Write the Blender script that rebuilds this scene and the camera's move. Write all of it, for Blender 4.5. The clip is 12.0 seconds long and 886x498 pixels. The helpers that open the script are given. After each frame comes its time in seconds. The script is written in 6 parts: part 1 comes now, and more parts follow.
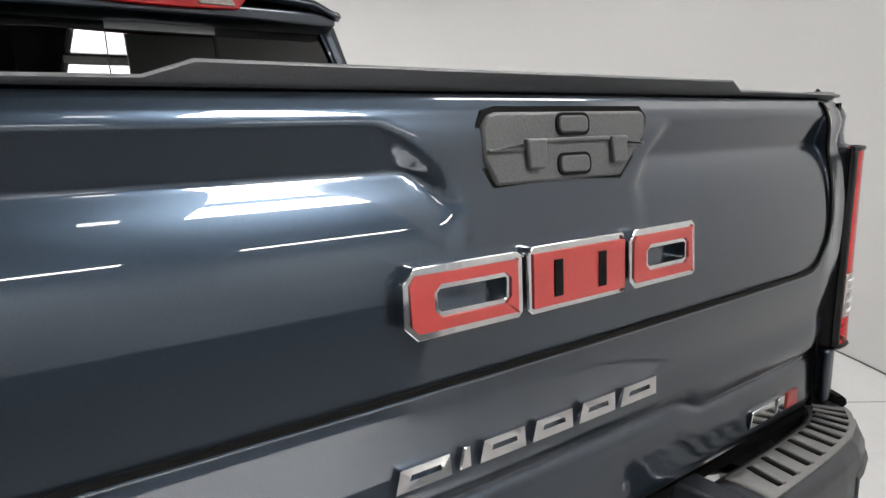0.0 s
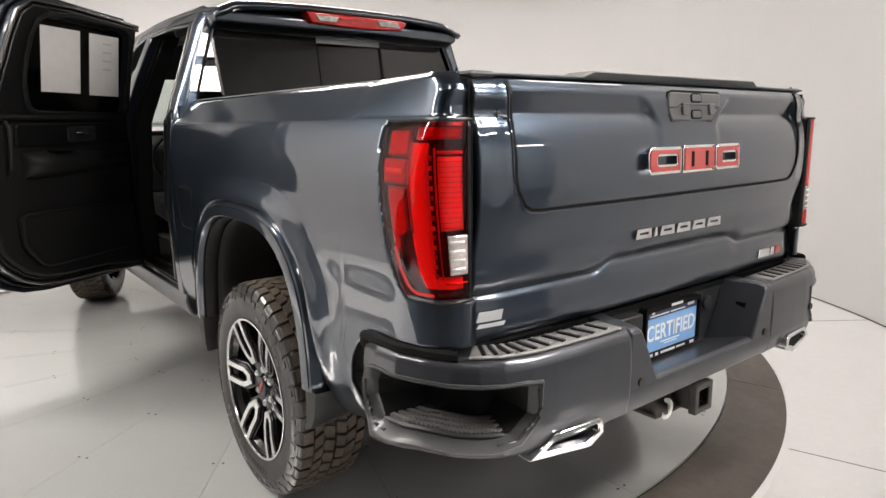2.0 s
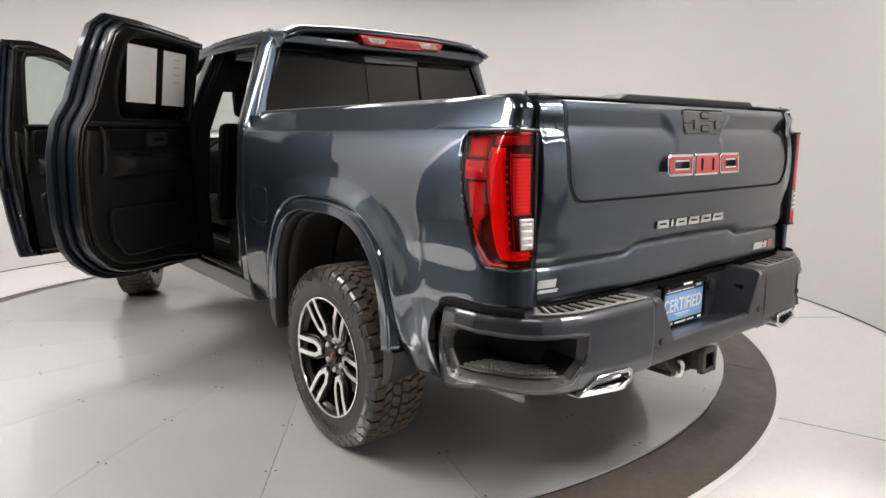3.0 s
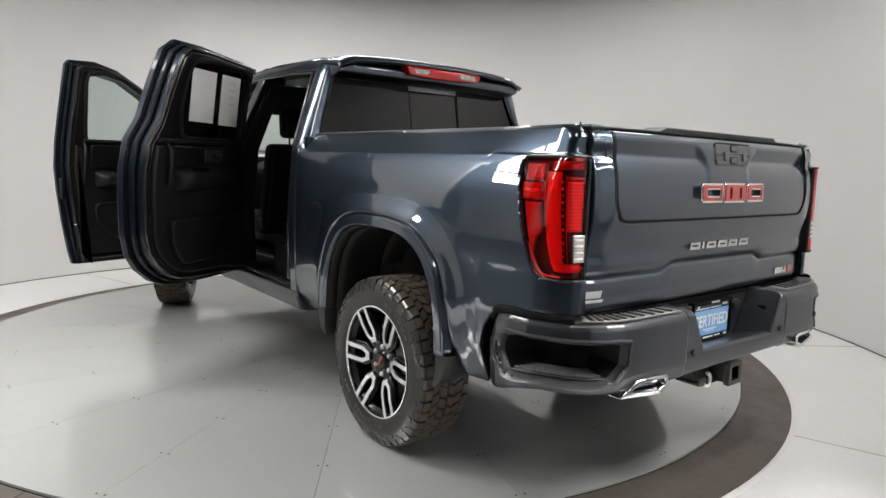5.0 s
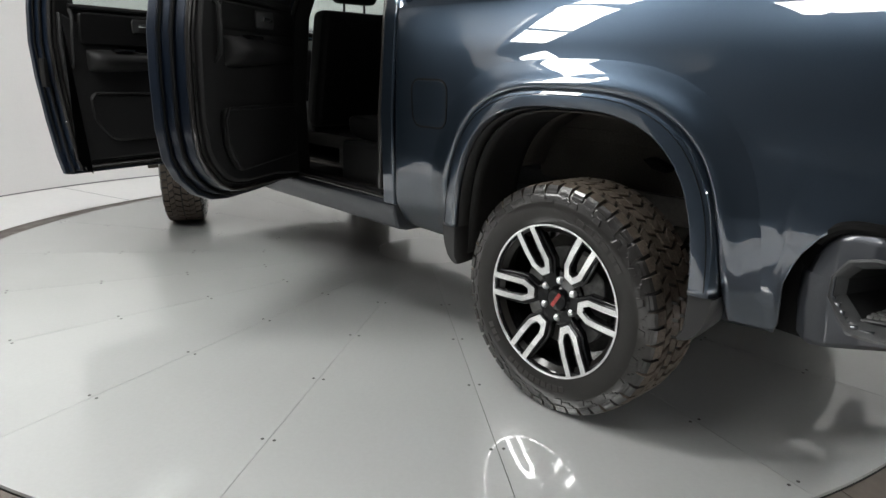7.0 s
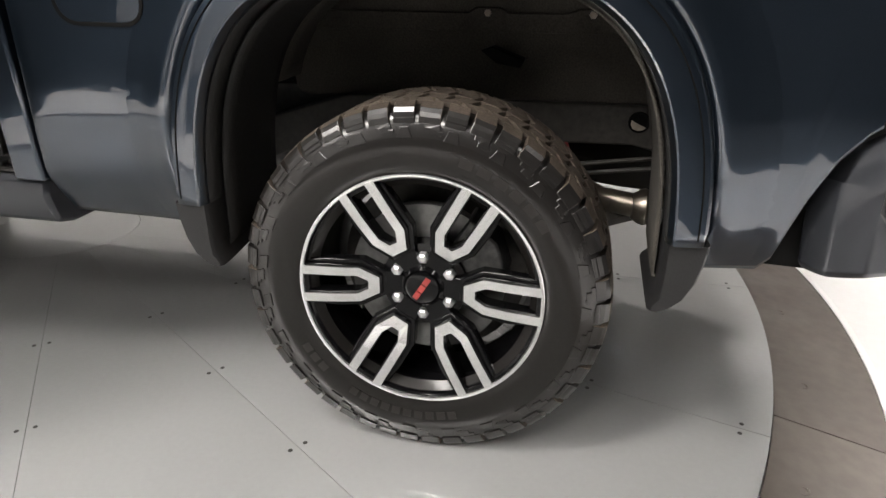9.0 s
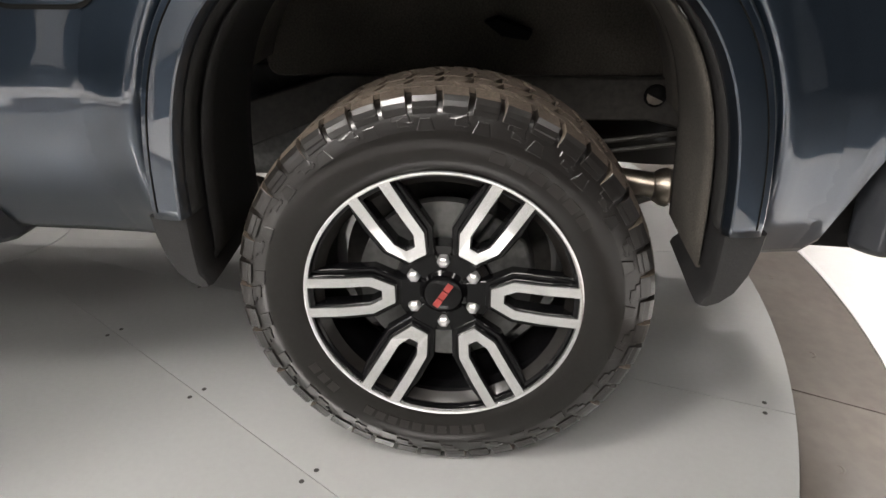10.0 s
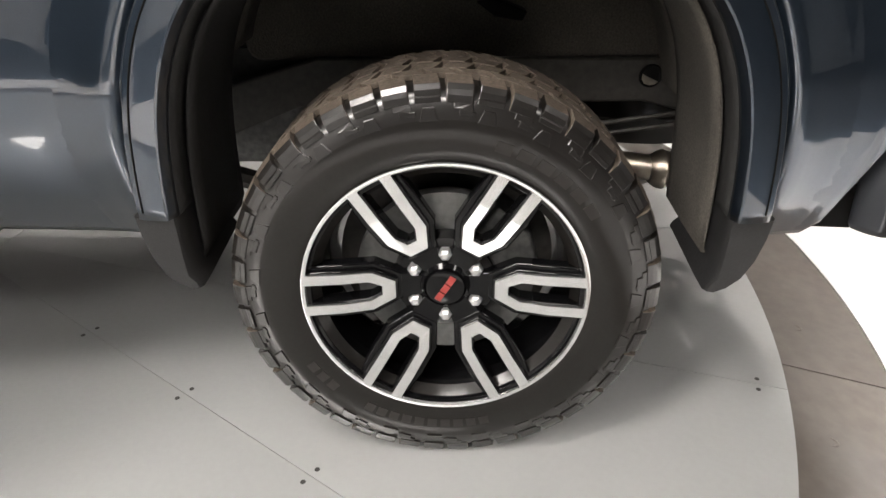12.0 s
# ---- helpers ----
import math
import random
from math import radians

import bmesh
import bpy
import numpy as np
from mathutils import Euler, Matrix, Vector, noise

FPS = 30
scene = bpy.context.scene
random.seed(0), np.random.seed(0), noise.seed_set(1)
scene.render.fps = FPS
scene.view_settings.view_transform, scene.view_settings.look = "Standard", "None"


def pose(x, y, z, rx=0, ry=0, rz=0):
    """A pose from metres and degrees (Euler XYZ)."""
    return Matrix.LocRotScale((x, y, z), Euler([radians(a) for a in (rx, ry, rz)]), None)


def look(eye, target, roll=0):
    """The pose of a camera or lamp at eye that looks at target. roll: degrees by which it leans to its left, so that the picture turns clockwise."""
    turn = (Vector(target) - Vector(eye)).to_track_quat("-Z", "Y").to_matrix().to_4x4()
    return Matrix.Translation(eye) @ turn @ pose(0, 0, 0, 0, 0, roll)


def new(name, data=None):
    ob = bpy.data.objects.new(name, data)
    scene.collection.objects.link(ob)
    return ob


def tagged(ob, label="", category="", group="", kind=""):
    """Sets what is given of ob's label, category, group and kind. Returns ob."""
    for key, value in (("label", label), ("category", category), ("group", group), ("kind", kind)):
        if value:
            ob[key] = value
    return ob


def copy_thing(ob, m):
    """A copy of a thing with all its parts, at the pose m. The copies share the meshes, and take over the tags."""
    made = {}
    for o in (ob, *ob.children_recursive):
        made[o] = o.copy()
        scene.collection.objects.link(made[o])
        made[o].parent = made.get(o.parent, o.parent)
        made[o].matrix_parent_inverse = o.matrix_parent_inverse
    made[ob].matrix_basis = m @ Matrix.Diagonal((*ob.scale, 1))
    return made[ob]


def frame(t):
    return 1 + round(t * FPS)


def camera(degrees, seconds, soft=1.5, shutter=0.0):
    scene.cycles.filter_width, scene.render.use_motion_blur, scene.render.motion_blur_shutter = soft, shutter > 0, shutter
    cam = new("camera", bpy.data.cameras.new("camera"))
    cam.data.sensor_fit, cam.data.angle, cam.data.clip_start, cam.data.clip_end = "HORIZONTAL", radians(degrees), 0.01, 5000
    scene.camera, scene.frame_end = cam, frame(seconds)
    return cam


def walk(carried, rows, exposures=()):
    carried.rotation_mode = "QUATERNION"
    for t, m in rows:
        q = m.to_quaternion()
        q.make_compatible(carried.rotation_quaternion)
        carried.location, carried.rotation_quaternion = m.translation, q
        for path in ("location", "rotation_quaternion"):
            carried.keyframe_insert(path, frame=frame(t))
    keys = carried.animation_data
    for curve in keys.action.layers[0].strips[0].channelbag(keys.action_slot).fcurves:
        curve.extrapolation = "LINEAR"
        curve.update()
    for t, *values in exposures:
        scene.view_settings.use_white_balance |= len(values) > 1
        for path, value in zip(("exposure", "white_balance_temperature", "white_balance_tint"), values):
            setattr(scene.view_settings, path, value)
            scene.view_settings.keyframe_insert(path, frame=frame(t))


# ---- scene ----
cam = camera(68.6, 12.0)
PATH = [
    (0, (-0.596, -1.776, 1.505), (0.527, -0.194, 1.127), -1.0),
    (0.5, (-0.855, -1.953, 1.459), (0.279, -0.352, 1.069), -0.4),
    (1, (-1.19, -2.06, 1.423), (-0.023, -0.486, 1.02), -0.9),
    (1.5, (-1.545, -2.212, 1.417), (-0.334, -0.672, 1.017), -0.7),
    (2, (-1.884, -2.338, 1.426), (-0.674, -0.79, 1.049), -0.5),
    (2.5, (-2.147, -2.388, 1.433), (-0.925, -0.845, 1.079), -0.5),
    (3, (-2.368, -2.551, 1.419), (-1.133, -1.016, 1.076), 0.2),
    (3.2, (-2.432, -2.624, 1.413), (-1.204, -1.079, 1.089), 0.9),
    (4.8, (-2.634, -2.69, 1.413), (-1.39, -1.145, 1.158), 1.9),
    (5, (-2.677, -2.622, 1.401), (-1.444, -1.069, 1.138), 1.9),
    (5.5, (-2.794, -2.405, 1.334), (-1.608, -0.838, 0.96), 1.7),
    (6, (-2.779, -2.103, 1.248), (-1.577, -0.569, 0.8), 3.0),
    (6.5, (-2.74, -1.754, 1.247), (-1.53, -0.241, 0.751), 3.4),
    (7, (-2.735, -1.342, 1.204), (-1.441, 0.085, 0.667), 1.5),
    (7.5, (-2.644, -1.056, 1.134), (-1.19, 0.148, 0.475), 2.0),
    (7.7, (-2.589, -0.916, 1.135), (-1.044, 0.158, 0.459), 2.8),
    (9.3, (-2.173, -0.244, 1.071), (-0.371, 0.054, 0.257), -0.3),
    (9.5, (-2.132, -0.199, 1.081), (-0.331, 0.058, 0.249), -0.5),
    (10, (-2.102, -0.103, 1.09), (-0.319, 0.058, 0.199), -0.4),
    (10.5, (-2.097, -0.056, 1.08), (-0.32, 0.007, 0.164), -0.6),
    (11, (-2.088, -0.038, 1.079), (-0.32, -0.02, 0.144), -0.4),
    (11.5, (-2.082, -0.02, 1.08), (-0.324, -0.011, 0.127), -0.5),
    (12, (-2.052, -0.024, 1.108), (-0.303, 0.021, 0.139), -0.4),
]
EXPOSURES = [(0.0, 0.2, 6500, 9.5), (0.5, 0.25, 6550, 10.0), (1.0, 0.70, 6650, 11.5), (1.5, 0.55, 6780, 12.0), (2.0, 0.42, 6900, 13.0), (3.2, 0.34, 6850, 12.5), (5.0, 0.12, 6550, 10.0), (7.0, 0.20, 6420, 7.5), (7.7, 0.38, 6500, 8.0), (9.3, 0.50, 6800, 12.0), (12.0, 0.72, 6850, 12.0)]
walk(cam, [(t, look(eye, target, roll)) for t, eye, target, roll in PATH], EXPOSURES)

# ---- world and exposure ----
world = bpy.data.worlds.new("world")
scene.world = world
world.use_nodes = True
world.node_tree.nodes["Background"].inputs[0].default_value = (0.6, 0.65, 0.7, 1)
world.node_tree.nodes["Background"].inputs[1].default_value = 0.02
LAMP_POWER = 12.5


# ---- materials ----
def material(name, color, rough=0.5, metal=0.0, coat=0.0, grain=0.0, scale=40.0, bump=0.0, patch=0.0, patch_scale=2.0, spec=0.5,
             vary=0.0, rough_vary=0.0, emit=0.0, coat_rough=0.03):
    m = bpy.data.materials.new(name)
    m.use_nodes = True
    nt = m.node_tree
    b = nt.nodes["Principled BSDF"]
    b.inputs["Base Color"].default_value = (*color, 1)
    b.inputs["Roughness"].default_value = rough
    b.inputs["Metallic"].default_value = metal
    b.inputs["Coat Weight"].default_value = coat
    b.inputs["Coat Roughness"].default_value = coat_rough
    b.inputs["Specular IOR Level"].default_value = spec
    if emit:
        b.inputs["Emission Color"].default_value = (*color, 1)
        b.inputs["Emission Strength"].default_value = emit
    co = nt.nodes.new("ShaderNodeTexCoord")
    last = None
    if grain or patch or vary:
        rgb = nt.nodes.new("ShaderNodeRGB")
        rgb.outputs[0].default_value = (*color, 1)
        last = rgb.outputs[0]
    for amount, sc, detail in ((grain, scale, 4), (patch, patch_scale, 5)):
        if not amount:
            continue
        n = nt.nodes.new("ShaderNodeTexNoise")
        n.inputs["Scale"].default_value = sc
        n.inputs["Detail"].default_value = detail
        nt.links.new(co.outputs["Object"], n.inputs["Vector"])
        r = nt.nodes.new("ShaderNodeMapRange")
        r.inputs["From Min"].default_value, r.inputs["From Max"].default_value = 0.3, 0.7
        r.inputs["To Min"].default_value, r.inputs["To Max"].default_value = 1 - amount, 1 + amount
        nt.links.new(n.outputs["Fac"], r.inputs["Value"])
        mix = nt.nodes.new("ShaderNodeVectorMath")
        mix.operation = "SCALE"
        nt.links.new(last, mix.inputs[0])
        nt.links.new(r.outputs[0], mix.inputs["Scale"])
        last = mix.outputs[0]
    if vary:
        info = nt.nodes.new("ShaderNodeObjectInfo")
        r = nt.nodes.new("ShaderNodeMapRange")
        r.inputs["To Min"].default_value, r.inputs["To Max"].default_value = 1 - vary, 1 + vary
        nt.links.new(info.outputs["Random"], r.inputs["Value"])
        mix = nt.nodes.new("ShaderNodeVectorMath")
        mix.operation = "SCALE"
        nt.links.new(last, mix.inputs[0])
        nt.links.new(r.outputs[0], mix.inputs["Scale"])
        last = mix.outputs[0]
    if last:
        nt.links.new(last, b.inputs["Base Color"])
    if rough_vary:
        n = nt.nodes.new("ShaderNodeTexNoise")
        n.inputs["Scale"].default_value = patch_scale * 2
        n.inputs["Detail"].default_value = 6
        nt.links.new(co.outputs["Object"], n.inputs["Vector"])
        r = nt.nodes.new("ShaderNodeMapRange")
        r.inputs["From Min"].default_value, r.inputs["From Max"].default_value = 0.3, 0.7
        r.inputs["To Min"].default_value, r.inputs["To Max"].default_value = max(0.02, rough - rough_vary), rough + rough_vary
        nt.links.new(n.outputs["Fac"], r.inputs["Value"])
        nt.links.new(r.outputs[0], b.inputs["Roughness"])
    if bump:
        n = nt.nodes.new("ShaderNodeTexNoise")
        n.inputs["Scale"].default_value = scale
        n.inputs["Detail"].default_value = 3
        nt.links.new(co.outputs["Object"], n.inputs["Vector"])
        bp = nt.nodes.new("ShaderNodeBump")
        bp.inputs["Strength"].default_value = bump
        bp.inputs["Distance"].default_value = 0.002
        nt.links.new(n.outputs["Fac"], bp.inputs["Height"])
        nt.links.new(bp.outputs[0], b.inputs["Normal"])
    return m


def glass(name, tint, rough=0.0):
    m = bpy.data.materials.new(name)
    m.use_nodes = True
    nt = m.node_tree
    nt.nodes.remove(nt.nodes["Principled BSDF"])
    tr = nt.nodes.new("ShaderNodeBsdfTransparent")
    tr.inputs[0].default_value = (*tint, 1)
    gl = nt.nodes.new("ShaderNodeBsdfGlossy")
    gl.inputs["Roughness"].default_value = rough
    lw = nt.nodes.new("ShaderNodeLayerWeight")
    lw.inputs["Blend"].default_value = 0.5
    up = nt.nodes.new("ShaderNodeMath")
    up.operation = "POWER"
    up.inputs[1].default_value = 5.0
    nt.links.new(lw.outputs["Facing"], up.inputs[0])
    fr = nt.nodes.new("ShaderNodeMath")
    fr.operation = "MULTIPLY_ADD"
    fr.inputs[1].default_value, fr.inputs[2].default_value = 0.94, 0.045
    nt.links.new(up.outputs[0], fr.inputs[0])
    mix = nt.nodes.new("ShaderNodeMixShader")
    nt.links.new(fr.outputs[0], mix.inputs[0])
    nt.links.new(tr.outputs[0], mix.inputs[1])
    nt.links.new(gl.outputs[0], mix.inputs[2])
    nt.links.new(mix.outputs[0], nt.nodes["Material Output"].inputs[0])
    return m


PAINT = material("dark_blue_grey_metallic_paint", (0.034, 0.050, 0.072), 0.32, 0.88, 1.0, grain=0.10, scale=900, patch=0.02, coat_rough=0.015)
PAINT.node_tree.nodes["Principled BSDF"].inputs["Coat IOR"].default_value = 1.8
# darker copy of the body paint; the open doors' shade is in it
PAINT_SHADED = material("shaded_blue_door_paint", (0.0045, 0.0085, 0.017), 0.4, 0.3, 0.25, spec=0.2, coat_rough=0.08, grain=0.1, scale=900)
PAINT_GREY = material("dark_grey_metallic_paint", (0.044, 0.048, 0.056), 0.38, 0.6, 0.6, grain=0.1, scale=900)
BLACK_PLASTIC = material("black_textured_plastic", (0.013, 0.013, 0.0135), 0.5, grain=0.2, scale=300, bump=0.3)
STEP_GREY = material("dark_grey_step_moulding", (0.026, 0.027, 0.029), 0.42, grain=0.15, scale=300, bump=0.15)
RIM_GREY = material("grey_step_rim_moulding", (0.058, 0.059, 0.061), 0.36, 0.1, 0.15, grain=0.12, scale=300, bump=0.12)
GREY_PLASTIC = material("grey_textured_plastic", (0.19, 0.187, 0.184), 0.5, grain=0.15, scale=350, bump=0.4)
CAP_PLASTIC = material("grey_tailgate_cap_plastic", (0.12, 0.121, 0.125), 0.46, grain=0.1, scale=500, bump=0.2)
HANDLE_GREY = material("dark_grey_handle_plastic", (0.080, 0.081, 0.083), 0.45, grain=0.15, scale=300, bump=0.2)
TRIM_BLACK = material("black_door_trim", (0.0085, 0.0085, 0.0086), 0.55, spec=0.22, grain=0.25, scale=250, bump=0.3)
CLOTH = material("black_seat_leather", (0.0040, 0.0040, 0.0041), 0.55, spec=0.15, grain=0.2, scale=120, bump=0.3)
GLOSSY_RUBBER = material("dressed_black_rubber", (0.0075, 0.0062, 0.0052), 0.45, spec=0.3, coat=1.0, coat_rough=0.2, grain=0.15, scale=160)
GLOSSY_RUBBER.node_tree.nodes["Principled BSDF"].inputs["Coat IOR"].default_value = 1.6
RUBBER = material("black_tyre_rubber", (0.0066, 0.0054, 0.0044), 0.5, spec=0.2, coat=0.6, coat_rough=0.17, grain=0.15, scale=160, bump=0.06, patch=0.10, patch_scale=6, rough_vary=0.04)
MARK = material("worn_raised_rubber", (0.0115, 0.0095, 0.0078), 0.45, grain=0.3, scale=90)
TREAD = material("brown_dusty_tread_rubber", (0.095, 0.076, 0.060), 0.65, spec=0.3, grain=0.3, scale=150, bump=0.4, patch=0.3, patch_scale=9)
# for rubber seals, and painted-in shade in gaps, grooves and slots
SEAL_SHADE = material("black_seal_and_gap_shade", (0.004, 0.004, 0.004), 0.6, spec=0.12)
LINER = material("brown_felt_wheel_liner", (0.058, 0.052, 0.044), 0.95, grain=0.35, scale=220, bump=0.6, patch=0.3, patch_scale=5)
# black for the liner's shaded front half and for the flare return
LINER_BLACK = material("darkened_arch_lining", (0.010, 0.0098, 0.0095), 0.7, grain=0.3, scale=120, bump=0.3)
FRAME_METAL = material("waxed_black_frame_steel", (0.042, 0.039, 0.035), 0.5, 0.2, grain=0.3, scale=60, bump=0.2)
CASTING = material("grey_cast_iron", (0.10, 0.10, 0.098), 0.5, 0.4, grain=0.3, scale=60, bump=0.2)
STEEL = material("dull_exhaust_steel", (0.34, 0.30, 0.25), 0.35, 1.0, grain=0.25, scale=30, patch=0.25, patch_scale=12)
DISC = material("brake_disc_iron", (0.22, 0.22, 0.215), 0.4, 0.5, grain=0.15, scale=60)
ALLOY = material("machined_silver_alloy", (0.84, 0.84, 0.84), 0.17, 0.9, 0.5, grain=0.04, scale=200)
GLOSS_BLACK = material("gloss_black_wheel_paint", (0.005, 0.005, 0.0055), 0.15, 0.0, 0.8, spec=0.08, coat_rough=0.05)
GLOSS_BLACK.node_tree.nodes["Principled BSDF"].inputs["Coat IOR"].default_value = 1.33
CHROME = material("bright_chrome", (0.82, 0.82, 0.83), 0.08, 1.0, grain=0.02, scale=50)
NUT = material("chrome_lug_nut", (0.80, 0.80, 0.80), 0.3, 0.8)
BADGE_RED = material("red_badge_enamel", (0.38, 0.045, 0.040), 0.35, 0.0, 0.6, grain=0.05, scale=300)
LENS_RED = material("red_tail_lamp_lens", (0.55, 0.006, 0.007), 0.15, 0.0, 1.0, grain=0.15, scale=30)
LENS_BRIGHT = material("bright_red_light_guide", (0.92, 0.012, 0.010), 0.2, 0.0, 1.0)
LENS_CLEAR = material("clear_reverse_lamp_lens", (0.55, 0.48, 0.45), 0.15, 0.3, 1.0, grain=0.3, scale=60)
# faint emission added to lift the red to its bright look
REF_GUIDE = material("added_glow_light_guide", (0.80, 0.20, 0.18), 0.3, 0.0, emit=0.10)
REF_BRIGHT = material("bright_lamp_reflector", (0.96, 0.60, 0.55), 0.25, 0.0, grain=0.05, scale=60)
REF_MID = material("red_lamp_reflector", (0.50, 0.20, 0.19), 0.3, 0.0, grain=0.08, scale=60)
REF_BLACK = material("dark_lamp_bowl", (0.05, 0.015, 0.015), 0.3, 0.0, grain=0.2, scale=60)
HOUSING = material("black_lamp_housing", (0.006, 0.006, 0.007), 0.35, 0.0, 0.0, spec=0.3)
PLATE_BLUE = material("blue_printed_plate", (0.20, 0.42, 0.74), 0.35, 0, 0.3, grain=0.05, scale=200)
PLATE_DARK = material("dark_blue_plate_band", (0.012, 0.02, 0.06), 0.35)
PRINT_WHITE = material("white_print", (0.8, 0.8, 0.8), 0.5)
PAPER = material("white_office_paper", (0.80, 0.78, 0.77), 0.8, grain=0.03, scale=20)
PRINT_GREY = material("faint_grey_print", (0.60, 0.58, 0.58), 0.8)
DECAL = material("grey_dealer_decal", (0.42, 0.43, 0.44), 0.5)
DISC_WHITE = material("glossy_light_grey_laminate", (0.41, 0.415, 0.41), 0.25, 0.0, 0.7, coat_rough=0.03, grain=0.015, scale=60, patch=0.045, patch_scale=0.9, vary=0.015)
RING_BROWN = material("brown_grey_laminate", (0.105, 0.089, 0.078), 0.5, spec=0.3, grain=0.10, scale=25, patch=0.14, patch_scale=3, vary=0.06, bump=0.05, rough_vary=0.12)
DISC_WHITE.node_tree.nodes["Principled BSDF"].inputs["Coat IOR"].default_value = 2.05
FLOOR_WHITE = material("white_painted_floor", (0.82, 0.815, 0.81), 0.4, grain=0.02, scale=30, patch=0.03, patch_scale=0.8)
WALL_WHITE = material("white_curved_studio_wall", (0.76, 0.75, 0.745), 0.75, grain=0.012, scale=60, patch=0.02, patch_scale=0.7, bump=0.05)
ROOM_GREY = material("grey_garage_paint", (0.06, 0.065, 0.073), 0.8, grain=0.1, scale=12, patch=0.12, patch_scale=0.8)
ROOM_PALE = material("pale_grey_garage_paint", (0.50, 0.53, 0.56), 0.8, grain=0.05, scale=12, patch=0.08, patch_scale=0.8)
ROOM_WHITE = material("white_garage_paint", (0.74, 0.74, 0.74), 0.8, grain=0.05, scale=12, patch=0.08, patch_scale=0.8)
CEIL_GREY = material("grey_ceiling_paint", (0.13, 0.132, 0.135), 0.9, grain=0.08, scale=30)
ROOM_FLOOR = material("grey_concrete_floor", (0.055, 0.056, 0.058), 0.9, spec=0.1, grain=0.1, scale=15, patch=0.15, patch_scale=1.2)
SCREW = material("dark_screw_head", (0.05, 0.048, 0.045), 0.5, 0.5)
GAP = material("dark_turntable_gap", (0.010, 0.009, 0.008), 0.8)
LIGHT = material("white_light_panel", (1.0, 0.985, 0.965), 0.5, emit=LAMP_POWER)
LIGHT_REAR = material("brightest_white_light_panel", (1.0, 0.985, 0.965), 0.5, emit=LAMP_POWER * 4.2)
LIGHT_STRONG = material("bright_white_light_panel", (1.0, 0.985, 0.965), 0.5, emit=LAMP_POWER * 2.2)
WHITE_FRAME = material("white_painted_metal", (0.7, 0.7, 0.7), 0.5)
TINT_GLASS = glass("dark_tinted_glass", (0.07, 0.07, 0.067))
CLEAR_GLASS = glass("clear_glass", (0.82, 0.87, 0.85))
LENS_COVER = glass("clear_red_lens_cover", (0.93, 0.07, 0.06))
LOOM = material("off_white_safety_cable", (0.75, 0.74, 0.70), 0.4)


# ---- mesh helpers ----
def part(name, bm, mat, parent=None, label="", smooth=35, bevel=0.0, thick=0.0):
    """Links a bmesh as one mesh object under a thing or a part."""
    me = bpy.data.meshes.new(name)
    bm.to_mesh(me)
    bm.free()
    me.materials.append(mat)
    if smooth:
        for p in me.polygons:
            p.use_smooth = True
        me.set_sharp_from_angle(angle=radians(smooth))
    ob = new(name, me)
    if parent:
        ob.parent = parent
    if label:
        tagged(ob, label)
    if thick:
        md = ob.modifiers.new("thickness", "SOLIDIFY")
        md.thickness, md.offset = thick, -1
    if bevel:
        md = ob.modifiers.new("edges", "BEVEL")
        md.width, md.segments, md.limit_method, md.angle_limit = bevel, 2, "ANGLE", radians(40)
    return ob


def empty(name, parent=None, m=None):
    ob = new(name)
    ob.empty_display_size = 0.1
    if parent:
        ob.parent = parent
    if m is not None:
        ob.matrix_basis = m
    return ob


def add_box(bm, lo, hi, m=None):
    vs = [bm.verts.new((x, y, z)) for x in (lo[0], hi[0]) for y in (lo[1], hi[1]) for z in (lo[2], hi[2])]
    if m is not None:
        for v in vs:
            v.co = m @ v.co
    for f in ((0, 1, 3, 2), (4, 6, 7, 5), (0, 4, 5, 1), (2, 3, 7, 6), (0, 2, 6, 4), (1, 5, 7, 3)):
        bm.faces.new([vs[i] for i in f])
    return vs


def box(lo, hi, m=None):
    bm = bmesh.new()
    add_box(bm, lo, hi, m)
    bmesh.ops.recalc_face_normals(bm, faces=bm.faces)
    return bm


def add_prism(bm, pts, to3, a, b):
    """A closed polygon of 2D points, drawn out from a to b. to3(p, q, depth) gives the place."""
    A = [bm.verts.new(to3(p, q, a)) for p, q in pts]
    B = [bm.verts.new(to3(p, q, b)) for p, q in pts]
    bm.faces.new(A)
    bm.faces.new(B[::-1])
    n = len(pts)
    for i in range(n):
        bm.faces.new((A[i], B[i], B[(i + 1) % n], A[(i + 1) % n]))


def prism(pts, to3, a, b):
    bm = bmesh.new()
    add_prism(bm, pts, to3, a, b)
    bmesh.ops.recalc_face_normals(bm, faces=bm.faces)
    return bm


def add_frame(bm, outer, inner, to3, a, b):
    """A flat ring between two polygons of equal length, drawn out from a to b."""
    n = len(outer)
    rows = [[bm.verts.new(to3(p, q, d)) for p, q in poly] for d in (a, b) for poly in (outer, inner)]
    o0, i0, o1, i1 = rows
    for k in range(n):
        l = (k + 1) % n
        bm.faces.new((o0[k], o0[l], i0[l], i0[k]))
        bm.faces.new((o1[k], i1[k], i1[l], o1[l]))
        bm.faces.new((o0[k], o1[k], o1[l], o0[l]))
        bm.faces.new((i0[k], i0[l], i1[l], i1[k]))


def frame_ring(outer, inner, to3, a, b):
    bm = bmesh.new()
    add_frame(bm, outer, inner, to3, a, b)
    bmesh.ops.recalc_face_normals(bm, faces=bm.faces)
    return bm


